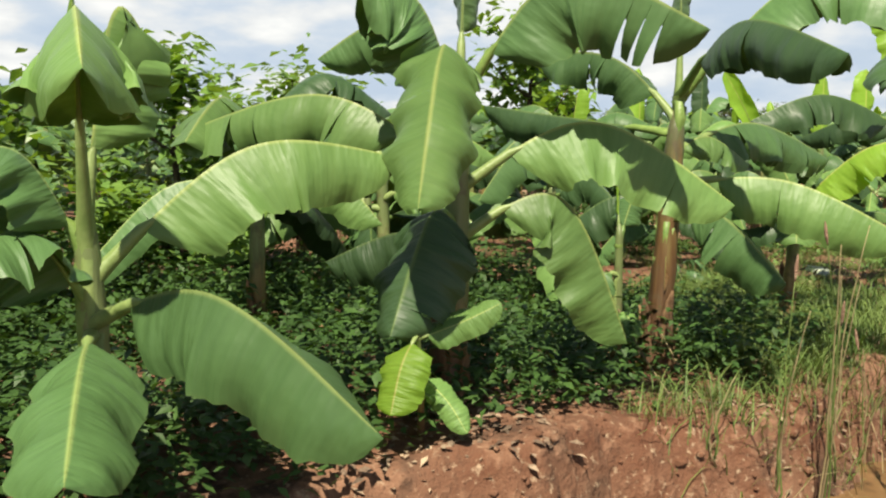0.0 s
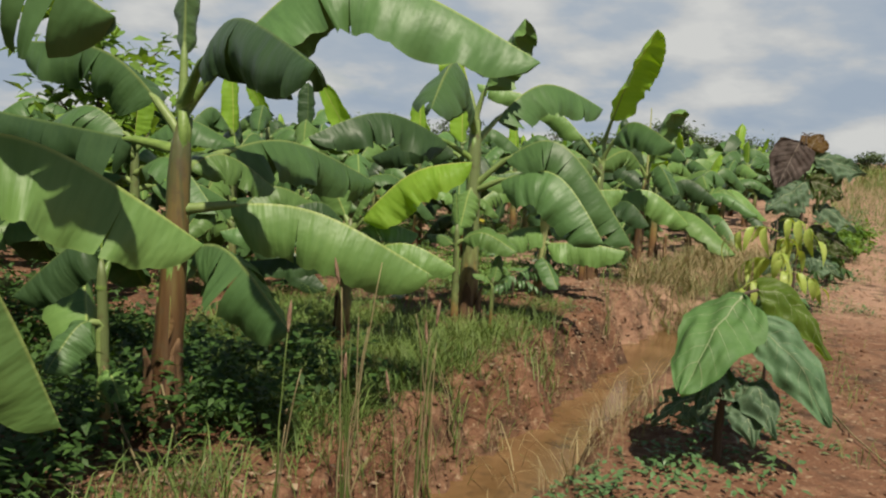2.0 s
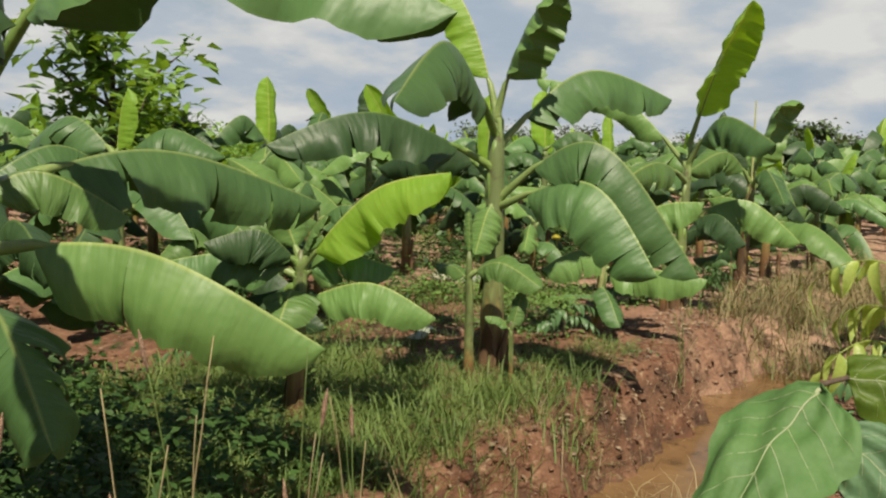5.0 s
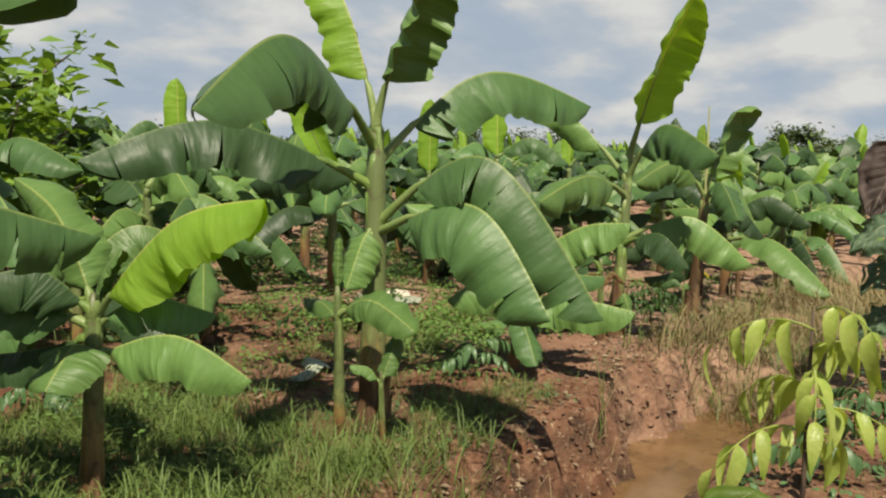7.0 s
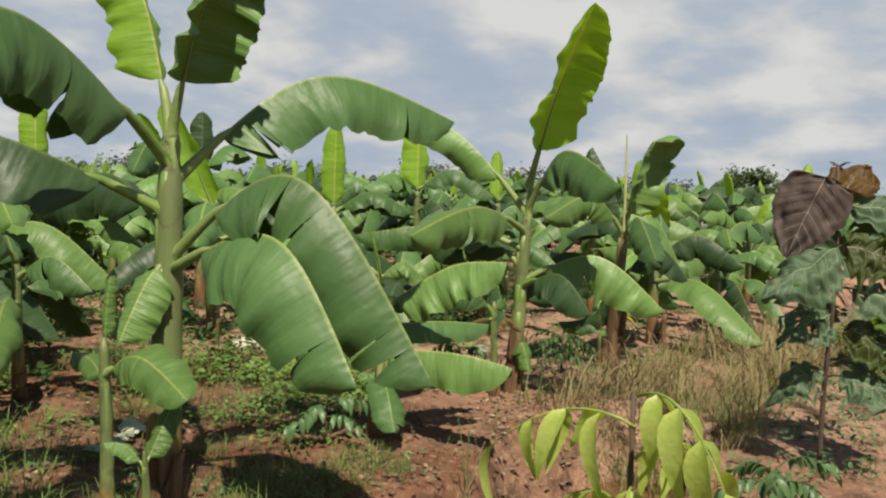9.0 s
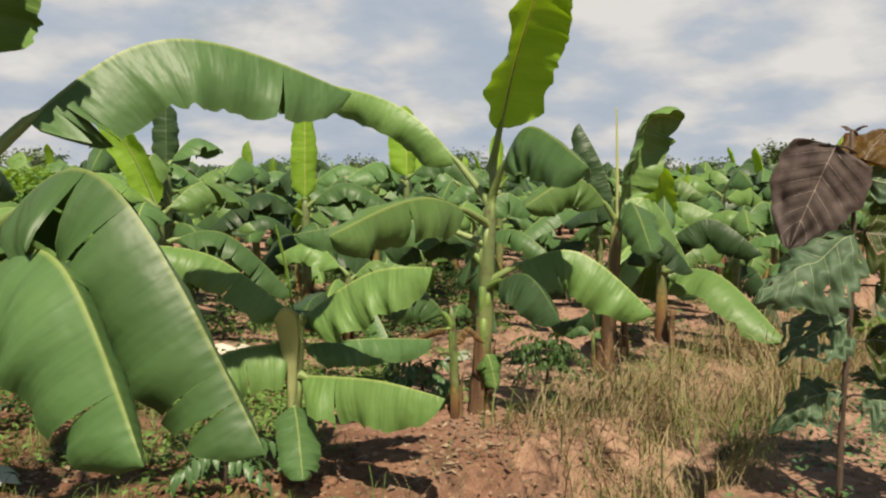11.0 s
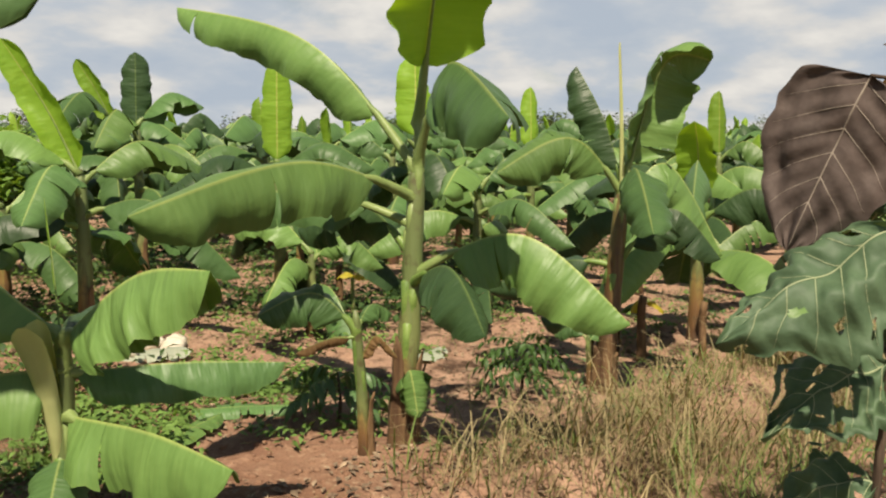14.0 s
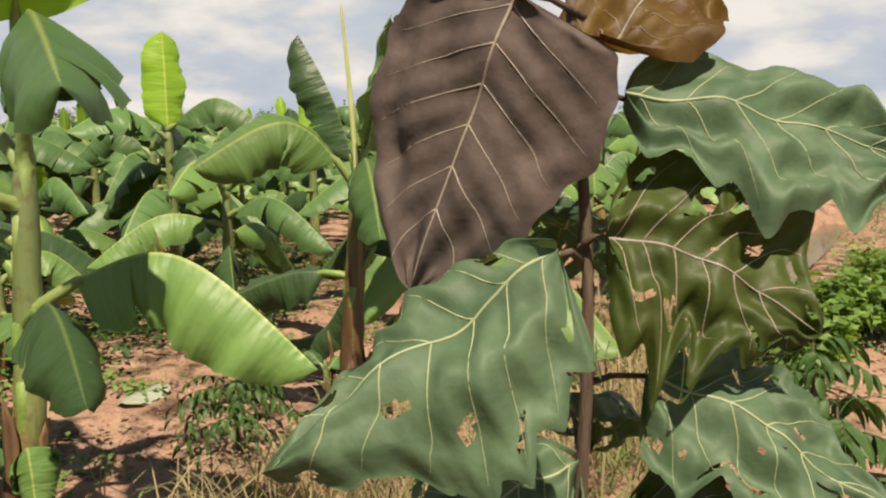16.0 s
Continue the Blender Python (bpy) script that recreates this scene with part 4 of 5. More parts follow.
banana((7.04, 2.51), (-0.06, -0.03, 0.42), 0.018, 0.010, [
    (0.39, 6, 0.15, 0.23, 0.09, 0.12, 17, 20, 0.2, 0.9, 0),
    (0.39, 121, 0.16, 0.09, 0.12, 0.1, -20, 20, 0.2, 1, 0),
], "tiny pale banana shoot at the bank edge", 0)
YOUNG = banana((8.90, 2.84), (0.02, -0.06, 0.76), 0.050, 0.030, [
    (0.81, 137, 0.86, 0.38, 0.46, 0.34, -6, 26, 0.08, 1, 0.1, 0.46),
    (0.81, -81, 0.73, 0.3, 0.36, 0.46, 14, 44, 0.08, 0.9, 0.1, 0.59),
    (0.71, 150, 0.59, -0.15, 0.03, 0.46, -14, 43, 0.08, 1, 0.1, 0.61),
    (0.69, -23, 0.77, -0.05, 0.01, 0.28, 15, 36, 0.08, 0.75, 0.1, 0.54),
    (0.54, -80, 0.81, -0.02, 0.06, 0.44, 12, 46, 0.08, 1, 0.1, 0.64),
    (0.71, 75, 0.21, 0.57, 0.37, 0.05, 0, 75, 0.3, 1.2, 0),
    (0.41, -128, 0.34, -0.28, -0.02, 0.24, -1, 20, 0.1, 0.5, 0.1),
    (0.76, 26, 0.44, 0.13, 0.17, 0.24, 14, 20, 0.08, 0.3, 0.1),
], "young banana plant with a rolled new leaf", 0)
banana((10.58, 2.80), (0.09, -0.02, 1.39), 0.066, 0.040, [
    (1.36, 104, 1.53, 0.87, 0.84, 0.43, -20, 36, 0.25, 0.95, 0.2, 0.33),
    (1.59, -121, 0.72, 1.24, 0.7, 0.52, 8, 15, 0.25, 1.1, 0.1),
    (1.39, -118, 1.05, 0.21, 0.8, 0.58, 12, 40, 0.25, 0.7, 0.2, 0.29),
    (1.23, 178, 1.46, 0.01, 0.38, 0.5, -38, 26, 0.25, 0.85, 0.1, 0.43),
    (1.1, 117, 1.31, 0.05, 0.29, 0.38, -20, 45, 0.25, 0.6, 0.1),
    (0.85, -70, 1.07, -0.15, 0.54, 0.54, 10, 38, 0.25, 0.9, 0.1, 0.54),
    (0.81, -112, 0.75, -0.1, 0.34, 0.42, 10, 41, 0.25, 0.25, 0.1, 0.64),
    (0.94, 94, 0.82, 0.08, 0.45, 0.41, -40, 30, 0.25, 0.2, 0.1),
    (0.11, -115, 0.2, 0.09, 0.54, 0.24, 18, 20, 0.3, 0.8, 0.1),
], "banana plant with upright spear leaf on red soil", 4)
OLD = banana((12.38, 2.73), (0.10, -0.05, 1.32), 0.072, 0.045, [
    (1.32, -47, 0.53, 0.81, 1.14, 0.53, -55, 12, 0.2, 0.9, 0.2),
    (1.32, 96, 0.35, 0.79, 0.49, 0.36, -10, 40, 0.2, 0.2, 0.2),
    (1.28, 145, 0.84, 0.15, 0.66, 0.46, -45, 25, 0.25, 0.85, 0.1),
    (1.24, -136, 0.72, -0.12, 0.52, 0.41, 8, 30, 0.25, 0.75, 0.1),
    (1.17, -35, 0.75, -0.3, 0.78, 0.48, 20, 38, 0.25, 0.85, 0.2),
    (0.79, -58, 0.66, 0.1, 0.78, 0.4, 12, 43, 0.25, 0.3, 0.2, 0.51),
    (0.83, 120, 0.83, -0.19, 0.13, 0.36, -40, 35, 0.25, 0.3, 0.2),
    (0.87, 86, 0.61, -0.48, -0.5, 0.3, -30, 30, 0.25, 0.4, 0.2),
], "banana plant with brown sheathed stem on dry soil", 7)
banana((10.36, 2.83), (-0.06, -0.00, 0.67), 0.035, 0.020, [
    (0.61, 144, 0.45, 0.09, 0.33, 0.29, -40, 25, 0.2, 0.5, 0.1),
    (0.58, 154, 0.29, -0.05, 0.04, 0.1, -20, 60, 0.15, -1, 0.6),
    (0.44, -74, 0.21, 0.06, 0.28, 0.1, 20, 60, 0.15, -1, 0.6),
    (0.61, 5, 0.26, 0.04, 0.2, 0.16, 19, 30, 0.2, 0.7, 0.1),
], "banana sucker with withered brown leaves beside larger plant", 2)
banana((12.36, 2.81), (-0.09, -0.03, 0.35), 0.022, 0.014, [
    (0.33, 99, 0.24, 0.01, 0.19, 0.16, -20, 25, 0.2, 0.6, 0.1),
    (0.31, -2, 0.25, 0.01, 0.14, 0.12, 17, 25, 0.2, 0.7, 0.1),
], "thin pale banana sucker on dry red soil", 0)

def rolled_leaf(root, p0, p2, r0, r1):
    """A new leaf, still rolled into a funnel and cut open along one side."""
    p0, p2 = Vector(p0), Vector(p2)
    verts, faces = [], []
    n, m = 14, 12
    for i in range(n + 1):
        s = i / n
        c = bezier(p0, p0.lerp(p2, 0.5) + Vector((0.02, 0, 0.05)), p2, s)
        r = r0 + (r1 - r0) * s ** 1.3
        for j in range(m + 1):
            th = -0.6 + j / m * (6.9 - 1.3 * s)
            rr = r * (1 - 0.03 * j / m * 4)
            verts.append((c.x + math.cos(th) * rr, c.y + math.sin(th) * rr, c.z + 0.03 * s * math.sin(th * 2)))
    for i in range(n):
        for j in range(m):
            q = i * (m + 1) + j
            faces.append((q, q + 1, q + m + 2, q + m + 1))
    uvs = [(0.3 + 0.12 * (k % (m + 1)) / m, 0.2 + 0.6 * (k // (m + 1)) / n) for k in range(len(verts))]
    mesh_object("rolled_leaf", verts, faces, PALE_NEW, root, uvs=uvs)["label"] = "pale rolled new leaf"


PALE_NEW = blade_material("banana_blade_rolled", (0.36, 0.39, 0.16), (0.48, 0.50, 0.24), (0.5, 0.52, 0.28), trans=0.15)
rolled_leaf(OLD, (0.09, -0.05, 1.22), (-0.05, -0.08, 2.20), 0.018, 0.007)
rolled_leaf(YOUNG, (0.0, -0.03, 0.36), (-0.10, -0.10, 0.86), 0.022, 0.062)

banana((12.25, 5.0), (0.0, 0.0, 0.5), 0.022, 0.014, [
    (0.48, 200, 0.22, 0.05, 0.12, 0.14, 10, 20, 0.2, -2, 0),
    (0.45, 20, 0.2, 0.02, 0.1, 0.12, 10, 20, 0.2, -2, 0),
], "small banana sucker with yellowing leaves", 0)
banana((13.5, 3.05), (0.0, 0.0, 0.42), 0.022, 0.014, [
    (0.4, 190, 0.24, -0.02, 0.12, 0.14, 10, 20, 0.2, -2, 0.2),
    (0.38, 330, 0.2, -0.05, 0.1, 0.12, 10, 20, 0.2, -2, 0),
    (0.36, 90, 0.2, -0.05, 0.1, 0.12, 10, 20, 0.2, 0.9, 0),
], "small banana sucker with bright yellow leaves", 0)

# ---- banana rows behind ----
def random_leaves(rnd, top, count, spear):
    out, a0 = [], rnd.uniform(0, 360)
    for k in range(count):
        f = k / max(1, count - 1)
        az = a0 + k * 137.5 + rnd.uniform(-18, 18)
        h = top * (0.62 + 0.38 * f)
        reach = rnd.uniform(0.85, 1.35) * (1 - 0.2 * f)
        rise = -0.55 + 0.62 * f + rnd.uniform(-0.15, 0.15)
        out.append((h, az, reach, rise, 0.22 + 0.36 * f + rnd.uniform(0, 0.12), rnd.uniform(0.42, 0.58), rnd.uniform(-20, 20),
                    rnd.uniform(22, 54), rnd.uniform(0.1, 0.2), rnd.choice((0.3, 0.3, 0.6, 0.6, 0.7, 0.9, 0.9)), rnd.choice((0.1, 0.3, 0.6)), 0.45))
    for k in range(spear):
        out.append((top, rnd.uniform(0, 360), rnd.uniform(0.06, 0.30), rnd.uniform(0.55, 0.9), 0.45, rnd.uniform(0.20, 0.32), 0, rnd.uniform(10, 45), 0.15, 1.15, 0))
    return out


def far_plants():
    rnd = random.Random(5)
    kinds = []
    for k in range(7):
        top = (1.0, 1.15, 1.25, 1.3, 0.85, 1.2, 1.3)[k]
        spear = (1, 0, 0, 1, 0, 0, 0)[k]
        kinds.append((top, random_leaves(rnd, top, (6, 7, 7, 8, 5, 7, 6)[k], spear)))
    first = {}
    label = "young banana plant with arching green leaves in rows"
    # plants with an upright new leaf: place, height of the crown, and the leaf's bearing, reach, rise, width, tone
    tall = ((12.4, 6.15, 1.4, 40, 0.06, 0.95, 0.32, 1.15), (10.55, 6.1, 1.25, 138, 0.50, 0.98, 0.30, 1.15), (14.6, 6.5, 1.62, 50, 0.10, 0.95, 0.46, 1.15),
            (12.3, 9.0, 1.75, 140, 0.35, 0.70, 0.26, 1.15), (12.05, 8.0, 1.7, 45, 0.06, 0.75, 0.34, 0.3), (8.6, 8.3, 1.5, 60, 0.12, 0.85, 0.30, 1.15),
            (16.4, 6.2, 1.5, 45, 0.12, 0.8, 0.28, 1.15), (9.4, 7.2, 1.45, 60, 0.08, 0.8, 0.30, 1.15), (18.4, 4.6, 1.45, 40, 0.12, 0.85, 0.30, 1.15))
    for x, y, top, az, reach, rise, width, tone in tall:
        lv = random_leaves(rnd, top, 7, 0) + [(top, az, reach, rise, 0.5 * rise, width, 80 if reach > 0.3 else 12, 14, 0.06, tone, 0)]
        banana((x, y), (0.02, 0.03, top), 0.065, 0.04, lv, "banana plant with an upright yellow-green new leaf" if tone > 1 else "banana plant with an upright dark green leaf", 1, segs=20)
    for row in range(5):
        y = 6.1 + row * 1.9
        x = -4.0 + (row % 2) * 0.8
        while x < 19 + row * 2.0:
            px, py = x + rnd.uniform(-0.3, 0.3), y + rnd.uniform(-0.3, 0.3)
            k = rnd.randrange(7)
            if x < 3.2 + row * 0.6 and row < 2:
                k = -1
            if any(math.hypot(px - q[0], py - q[1]) < 0.9 for q in tall):
                k = -1
            if k >= 0:
                if k not in first:
                    top, lv = kinds[k]
                    first[k] = banana((px, py), (0.03, 0.02, top), 0.06, 0.035, lv, label, 1, segs=14)
                else:
                    s = rnd.uniform(0.85, 1.2)
                    c = copy_thing(first[k], pose(px, py, ground_z(px, py), 0, 0, rnd.uniform(0, 360)))
                    c.scale = (s, s, s)
            x += 1.55
    # young plants of the row just behind
    for n, (x, y, s) in enumerate(((5.0, 4.7, 0.95), (6.9, 5.0, 0.8), (3.5, 4.9, 1.0), (8.0, 5.05, 0.75), (12.0, 5.2, 0.8), (13.7, 4.9, 0.95), (2.2, 4.4, 0.9))):
        c = copy_thing(first[(0, 4, 1, 5, 4, 2, 6)[n]], pose(x, y, ground_z(x, y), 0, 0, 47 * n))
        c.scale = (s, s, s)
    # the same rows further back along the walk
    for i in range(10):
        x, y = -2.4 - (i // 2) * 1.8 + rnd.uniform(-0.2, 0.2), (2.9, 4.7)[i % 2] + rnd.uniform(-0.2, 0.2)
        c = copy_thing(first[(1, 3, 5, 2, 0, 6, 1, 2, 3, 5)[i]], pose(x, y, ground_z(x, y), 0, 0, 61 * i))
        c.scale = (1.1, 1.1, 1.1)
    # continuation of the front row
    for i in range(7):
        x = 14.1 + i * 1.7
        k = rnd.randrange(7)
        if k in first:
            for y in (2.8, 4.5):
                if y > 4 and i < 1:
                    continue
                c = copy_thing(first[k], pose(x + rnd.uniform(-0.2, 0.2), y + rnd.uniform(-0.25, 0.25), ground_z(x, y), 0, 0, rnd.uniform(0, 360)))
                s = rnd.uniform(0.9, 1.15)
                c.scale = (s, s, s)


def field():
    """The farthest rows of the plantation, past counting: stems and leaves in one mesh."""
    rnd = random.Random(55)
    kinds = []
    for k in range(6):
        rk = random.Random(70 + k)
        top = (1.1, 1.3, 1.2, 1.4, 1.25, 1.0)[k]
        v, f = tube([(0, 0, -0.05), (0, 0.02, top)], [0.06, 0.035], 6)
        V, F, M, U = list(v), list(f), [4] * len(f), [(0, 0)] * len(v)
        for h, az, reach, rise, arch, width, roll, fold, pet, hue, tear, *bend in random_leaves(rk, top, 7, 1 if k == 3 else 0):
            d = Vector((math.cos(radians(az)), math.sin(radians(az)), 0))
            p0 = Vector((0, 0, h))
            p2 = p0 + d * reach + Vector((0, 0, rise))
            v, f, uv = blade_mesh(p0, p0 + d * reach * 0.42 + Vector((0, 0, arch)), p2, width, roll, fold, pet * 0.3, tear * 0.5, rk, 9, 2)
            o = len(V)
            V += v
            U += uv
            F += [tuple(q + o for q in g) for g in f]
            M += [hue_index(hue)] * len(f)
        kinds.append((np.array(V), F, M, U))
    spots = []
    for row in range(16):
        x = -3.0 + row * 0.4
        while x < 58:
            spots.append((x + rnd.uniform(-0.5, 0.5), 15.6 + row * 2.2 + rnd.uniform(-0.5, 0.5)))
            x += 1.7 + row * 0.10
    for i in range(260):
        spots.append((rnd.uniform(24, 62), rnd.uniform(3.2, 15.0)))
    V, F, M, U = [], [], [], []
    o = 0
    for x, y in spots:
        kv, kf, km, ku = kinds[rnd.randrange(6)]
        a, s = rnd.uniform(0, 6.283), rnd.uniform(0.9, 1.35)
        R = np.array([[math.cos(a), -math.sin(a), 0], [math.sin(a), math.cos(a), 0], [0, 0, 1]]) * s
        V.append(kv @ R.T + np.array([x, y, ground_z(x, y)]))
        F += [tuple(q + o for q in g) for g in kf]
        M += km
        U += ku
        o += len(kv)
    ob = mesh_object("banana_field", np.concatenate(V).tolist(), F, BLADE[0], uvs=U)
    for m in BLADE[1:4]:
        ob.data.materials.append(m)
    ob.data.materials.append(STEM)
    ob.data.polygons.foreach_set("material_index", M)
    tagged(ob, "far rows of green banana plants filling the plantation", "banana field", kind="stuff")


far_plants()
field()

# ---- trees and shrubs behind ----
tree((77.8, 16.3), 4.0, 2.2, "dark rounded tree rising over the far plantation", 88, FAR_LEAF, 0.5, 2600, 0.15)
tree((7.7, 7.6), 2.6, 0.95, "bushy fruit tree with glossy green leaves", 11, FRUIT_LEAF, 0.22, 1300)
tree((2.4, 6.0), 1.7, 0.8, "dark leafed shrub behind the banana row", 12, TREE_LEAF, 0.13, 4200, 0.12)
tree((0.6, 5.3), 1.55, 0.9, "dense dark shrub among weeds", 13, TREE_LEAF, 0.12, 4600, 0.08)
tree((-1.0, 5.2), 1.75, 1.0, "dense dark shrub beyond the weeds", 16, TREE_LEAF, 0.13, 4600, 0.08)
tree((4.2, 7.4), 1.9, 1.0, "leafy fruit tree behind banana plants", 14, TREE_LEAF, 0.14, 4600, 0.12)
tree((11.2, 9.7), 1.6, 0.6, "small green fruit tree between banana rows", 15, TREE_LEAF, 0.11, 3500, 0.15)
rnd_hedge = random.Random(4)
for i in range(14):
    h = rnd_hedge.uniform(0.7, 1.3)
    tree((21 + i * 2.7 + rnd_hedge.uniform(-0.6, 0.6), -2.3 - rnd_hedge.uniform(0, 1.0)), h, h * 0.75, "low green bush on the verge beyond the path", 50 + i, FAR_LEAF, 0.16, 1500, 0.08, "bush", "bush")
for i, (x, y, h) in enumerate(((15.6, -2.0, 0.75), (17.0, -2.3, 0.95), (18.5, -2.05, 0.85), (19.9, -2.4, 1.1))):
    tree((x, y), h, h * 0.8, "leafy light green bush on the verge of the path", 75 + i, TREE_LEAF, 0.13, 1500, 0.06, "bush", "bush")
rnd_far = random.Random(9)
for i in range(46):
    a = radians(-22 + i * 3.2)
    r = rnd_far.uniform(95, 150)
    h = rnd_far.uniform(2.2, 4.4) * (1.5 if i % 11 == 4 else 1)
    tree((r * math.cos(a), r * math.sin(a)), h, h * 0.9, "distant rounded tree on the horizon", 90 + i, FAR_LEAF, 0.6, 1000, 0.1)

# ---- teak saplings and lime-leaved shrub by the path ----
teak("teak_sapling", (5.35, 0.50), 0.72, 0.022, [
    (0.78, 0.01, -0.05, 0.08, 159, 0.48, -0.42, -0.09, 0.41, -10, 14, 0, 1),
    (0.71, 0.02, -0.10, 0.00, -100, 0.40, -0.41, -0.01, 0.28, 47, 14, 0, 5),
    (0.83, 0.08, -0.11, 0.06, -56, 0.42, -0.35, 0.01, 0.26, 50, 18, 0, 6),
    (0.35, -0.03, 0.06, -0.00, 136, 0.32, -0.13, 0.00, 0.26, -33, 16, 0.45, 0),
    (0.38, 0.03, -0.09, 0.04, -128, 0.23, -0.21, 0.06, 0.26, 13, 18, 0, 0),
    (0.40, 0.13, -0.03, 0.02, -15, 0.37, -0.19, -0.04, 0.26, 0, 20, 0, 0),
    (0.45, -0.04, -0.01, 0.05, 166, 0.29, -0.17, -0.01, 0.26, -8, 20, 0.45, 0),
    (0.30, 0.01, -0.08, 0.04, -151, 0.21, -0.17, 0.03, 0.22, 3, 20, 0, 0),
    (0.28, 0.04, 0.04, 0.02, 70, 0.19, -0.17, 0.00, 0.24, -26, 20, 0, 0),
], "young teak sapling with large bright green leaves", "sapling")
teak("teak_sapling", (10.22, 0.56), 1.78, 0.0145, [
    (1.68, -0.125, 0.062, 0.03, 104, 0.175, -0.47, -0.20, 0.43, -84, 14, 0, 3),
    (1.60, 0.05, -0.01, 0.04, -20, 0.30, 0.14, 0.12, 0.30, 24, 14, 0, 4),
    (1.55, 0.06, -0.05, 0.00, -62, 0.56, -0.14, 0.00, 0.42, 48, 12, 0.95, 0),
    (1.28, -0.19, -0.04, 0.04, 130, 0.43, -0.31, -0.10, 0.50, -32, 34, 0.56, 0),
    (1.30, -0.02, -0.05, 0.03, -66, 0.34, -0.16, -0.01, 0.44, 68, 8, 0.5, 2),
    (1.06, 0.05, -0.10, 0.02, -80, 0.42, -0.24, -0.04, 0.40, 36, 14, 0.46, 0),
    (0.90, 0.00, 0.00, 0.02, 140, 0.36, -0.20, 0.00, 0.36, -30, 20, 0.46, 0),
    (0.80, 0.04, -0.07, 0.02, -75, 0.44, -0.22, 0.00, 0.40, 40, 14, 0.45, 2),
    (0.55, 0.02, -0.07, 0.02, -95, 0.38, -0.20, 0.00, 0.36, 30, 14, 0.45, 0),
    (0.51, 0.00, 0.00, 0.06, 106, 0.31, -0.23, 0.02, 0.36, -39, 18, 0.36, 0),
    (1.30, 0.12, 0.05, 0.04, 30, 0.42, -0.20, 0.05, 0.40, 10, 18, 0.4, 0),
    (0.95, 0.12, 0.06, 0.02, 15, 0.42, -0.24, 0.03, 0.40, 0, 18, 0.38, 0),
    (0.62, 0.10, -0.06, 0.02, -30, 0.40, -0.24, 0.03, 0.38, 10, 18, 0.38, 0),
    (1.76, 0.03, 0.02, 0.02, -100, 0.06, 0.02, 0.03, 0.05, 0, 20, 0, 3),
    (1.76, -0.02, 0.02, 0.02, 60, 0.06, 0.02, 0.03, 0.05, 0, 20, 0, 3),
], "tall teak sapling with bronze top leaf and insect-eaten leaves", "sapling")

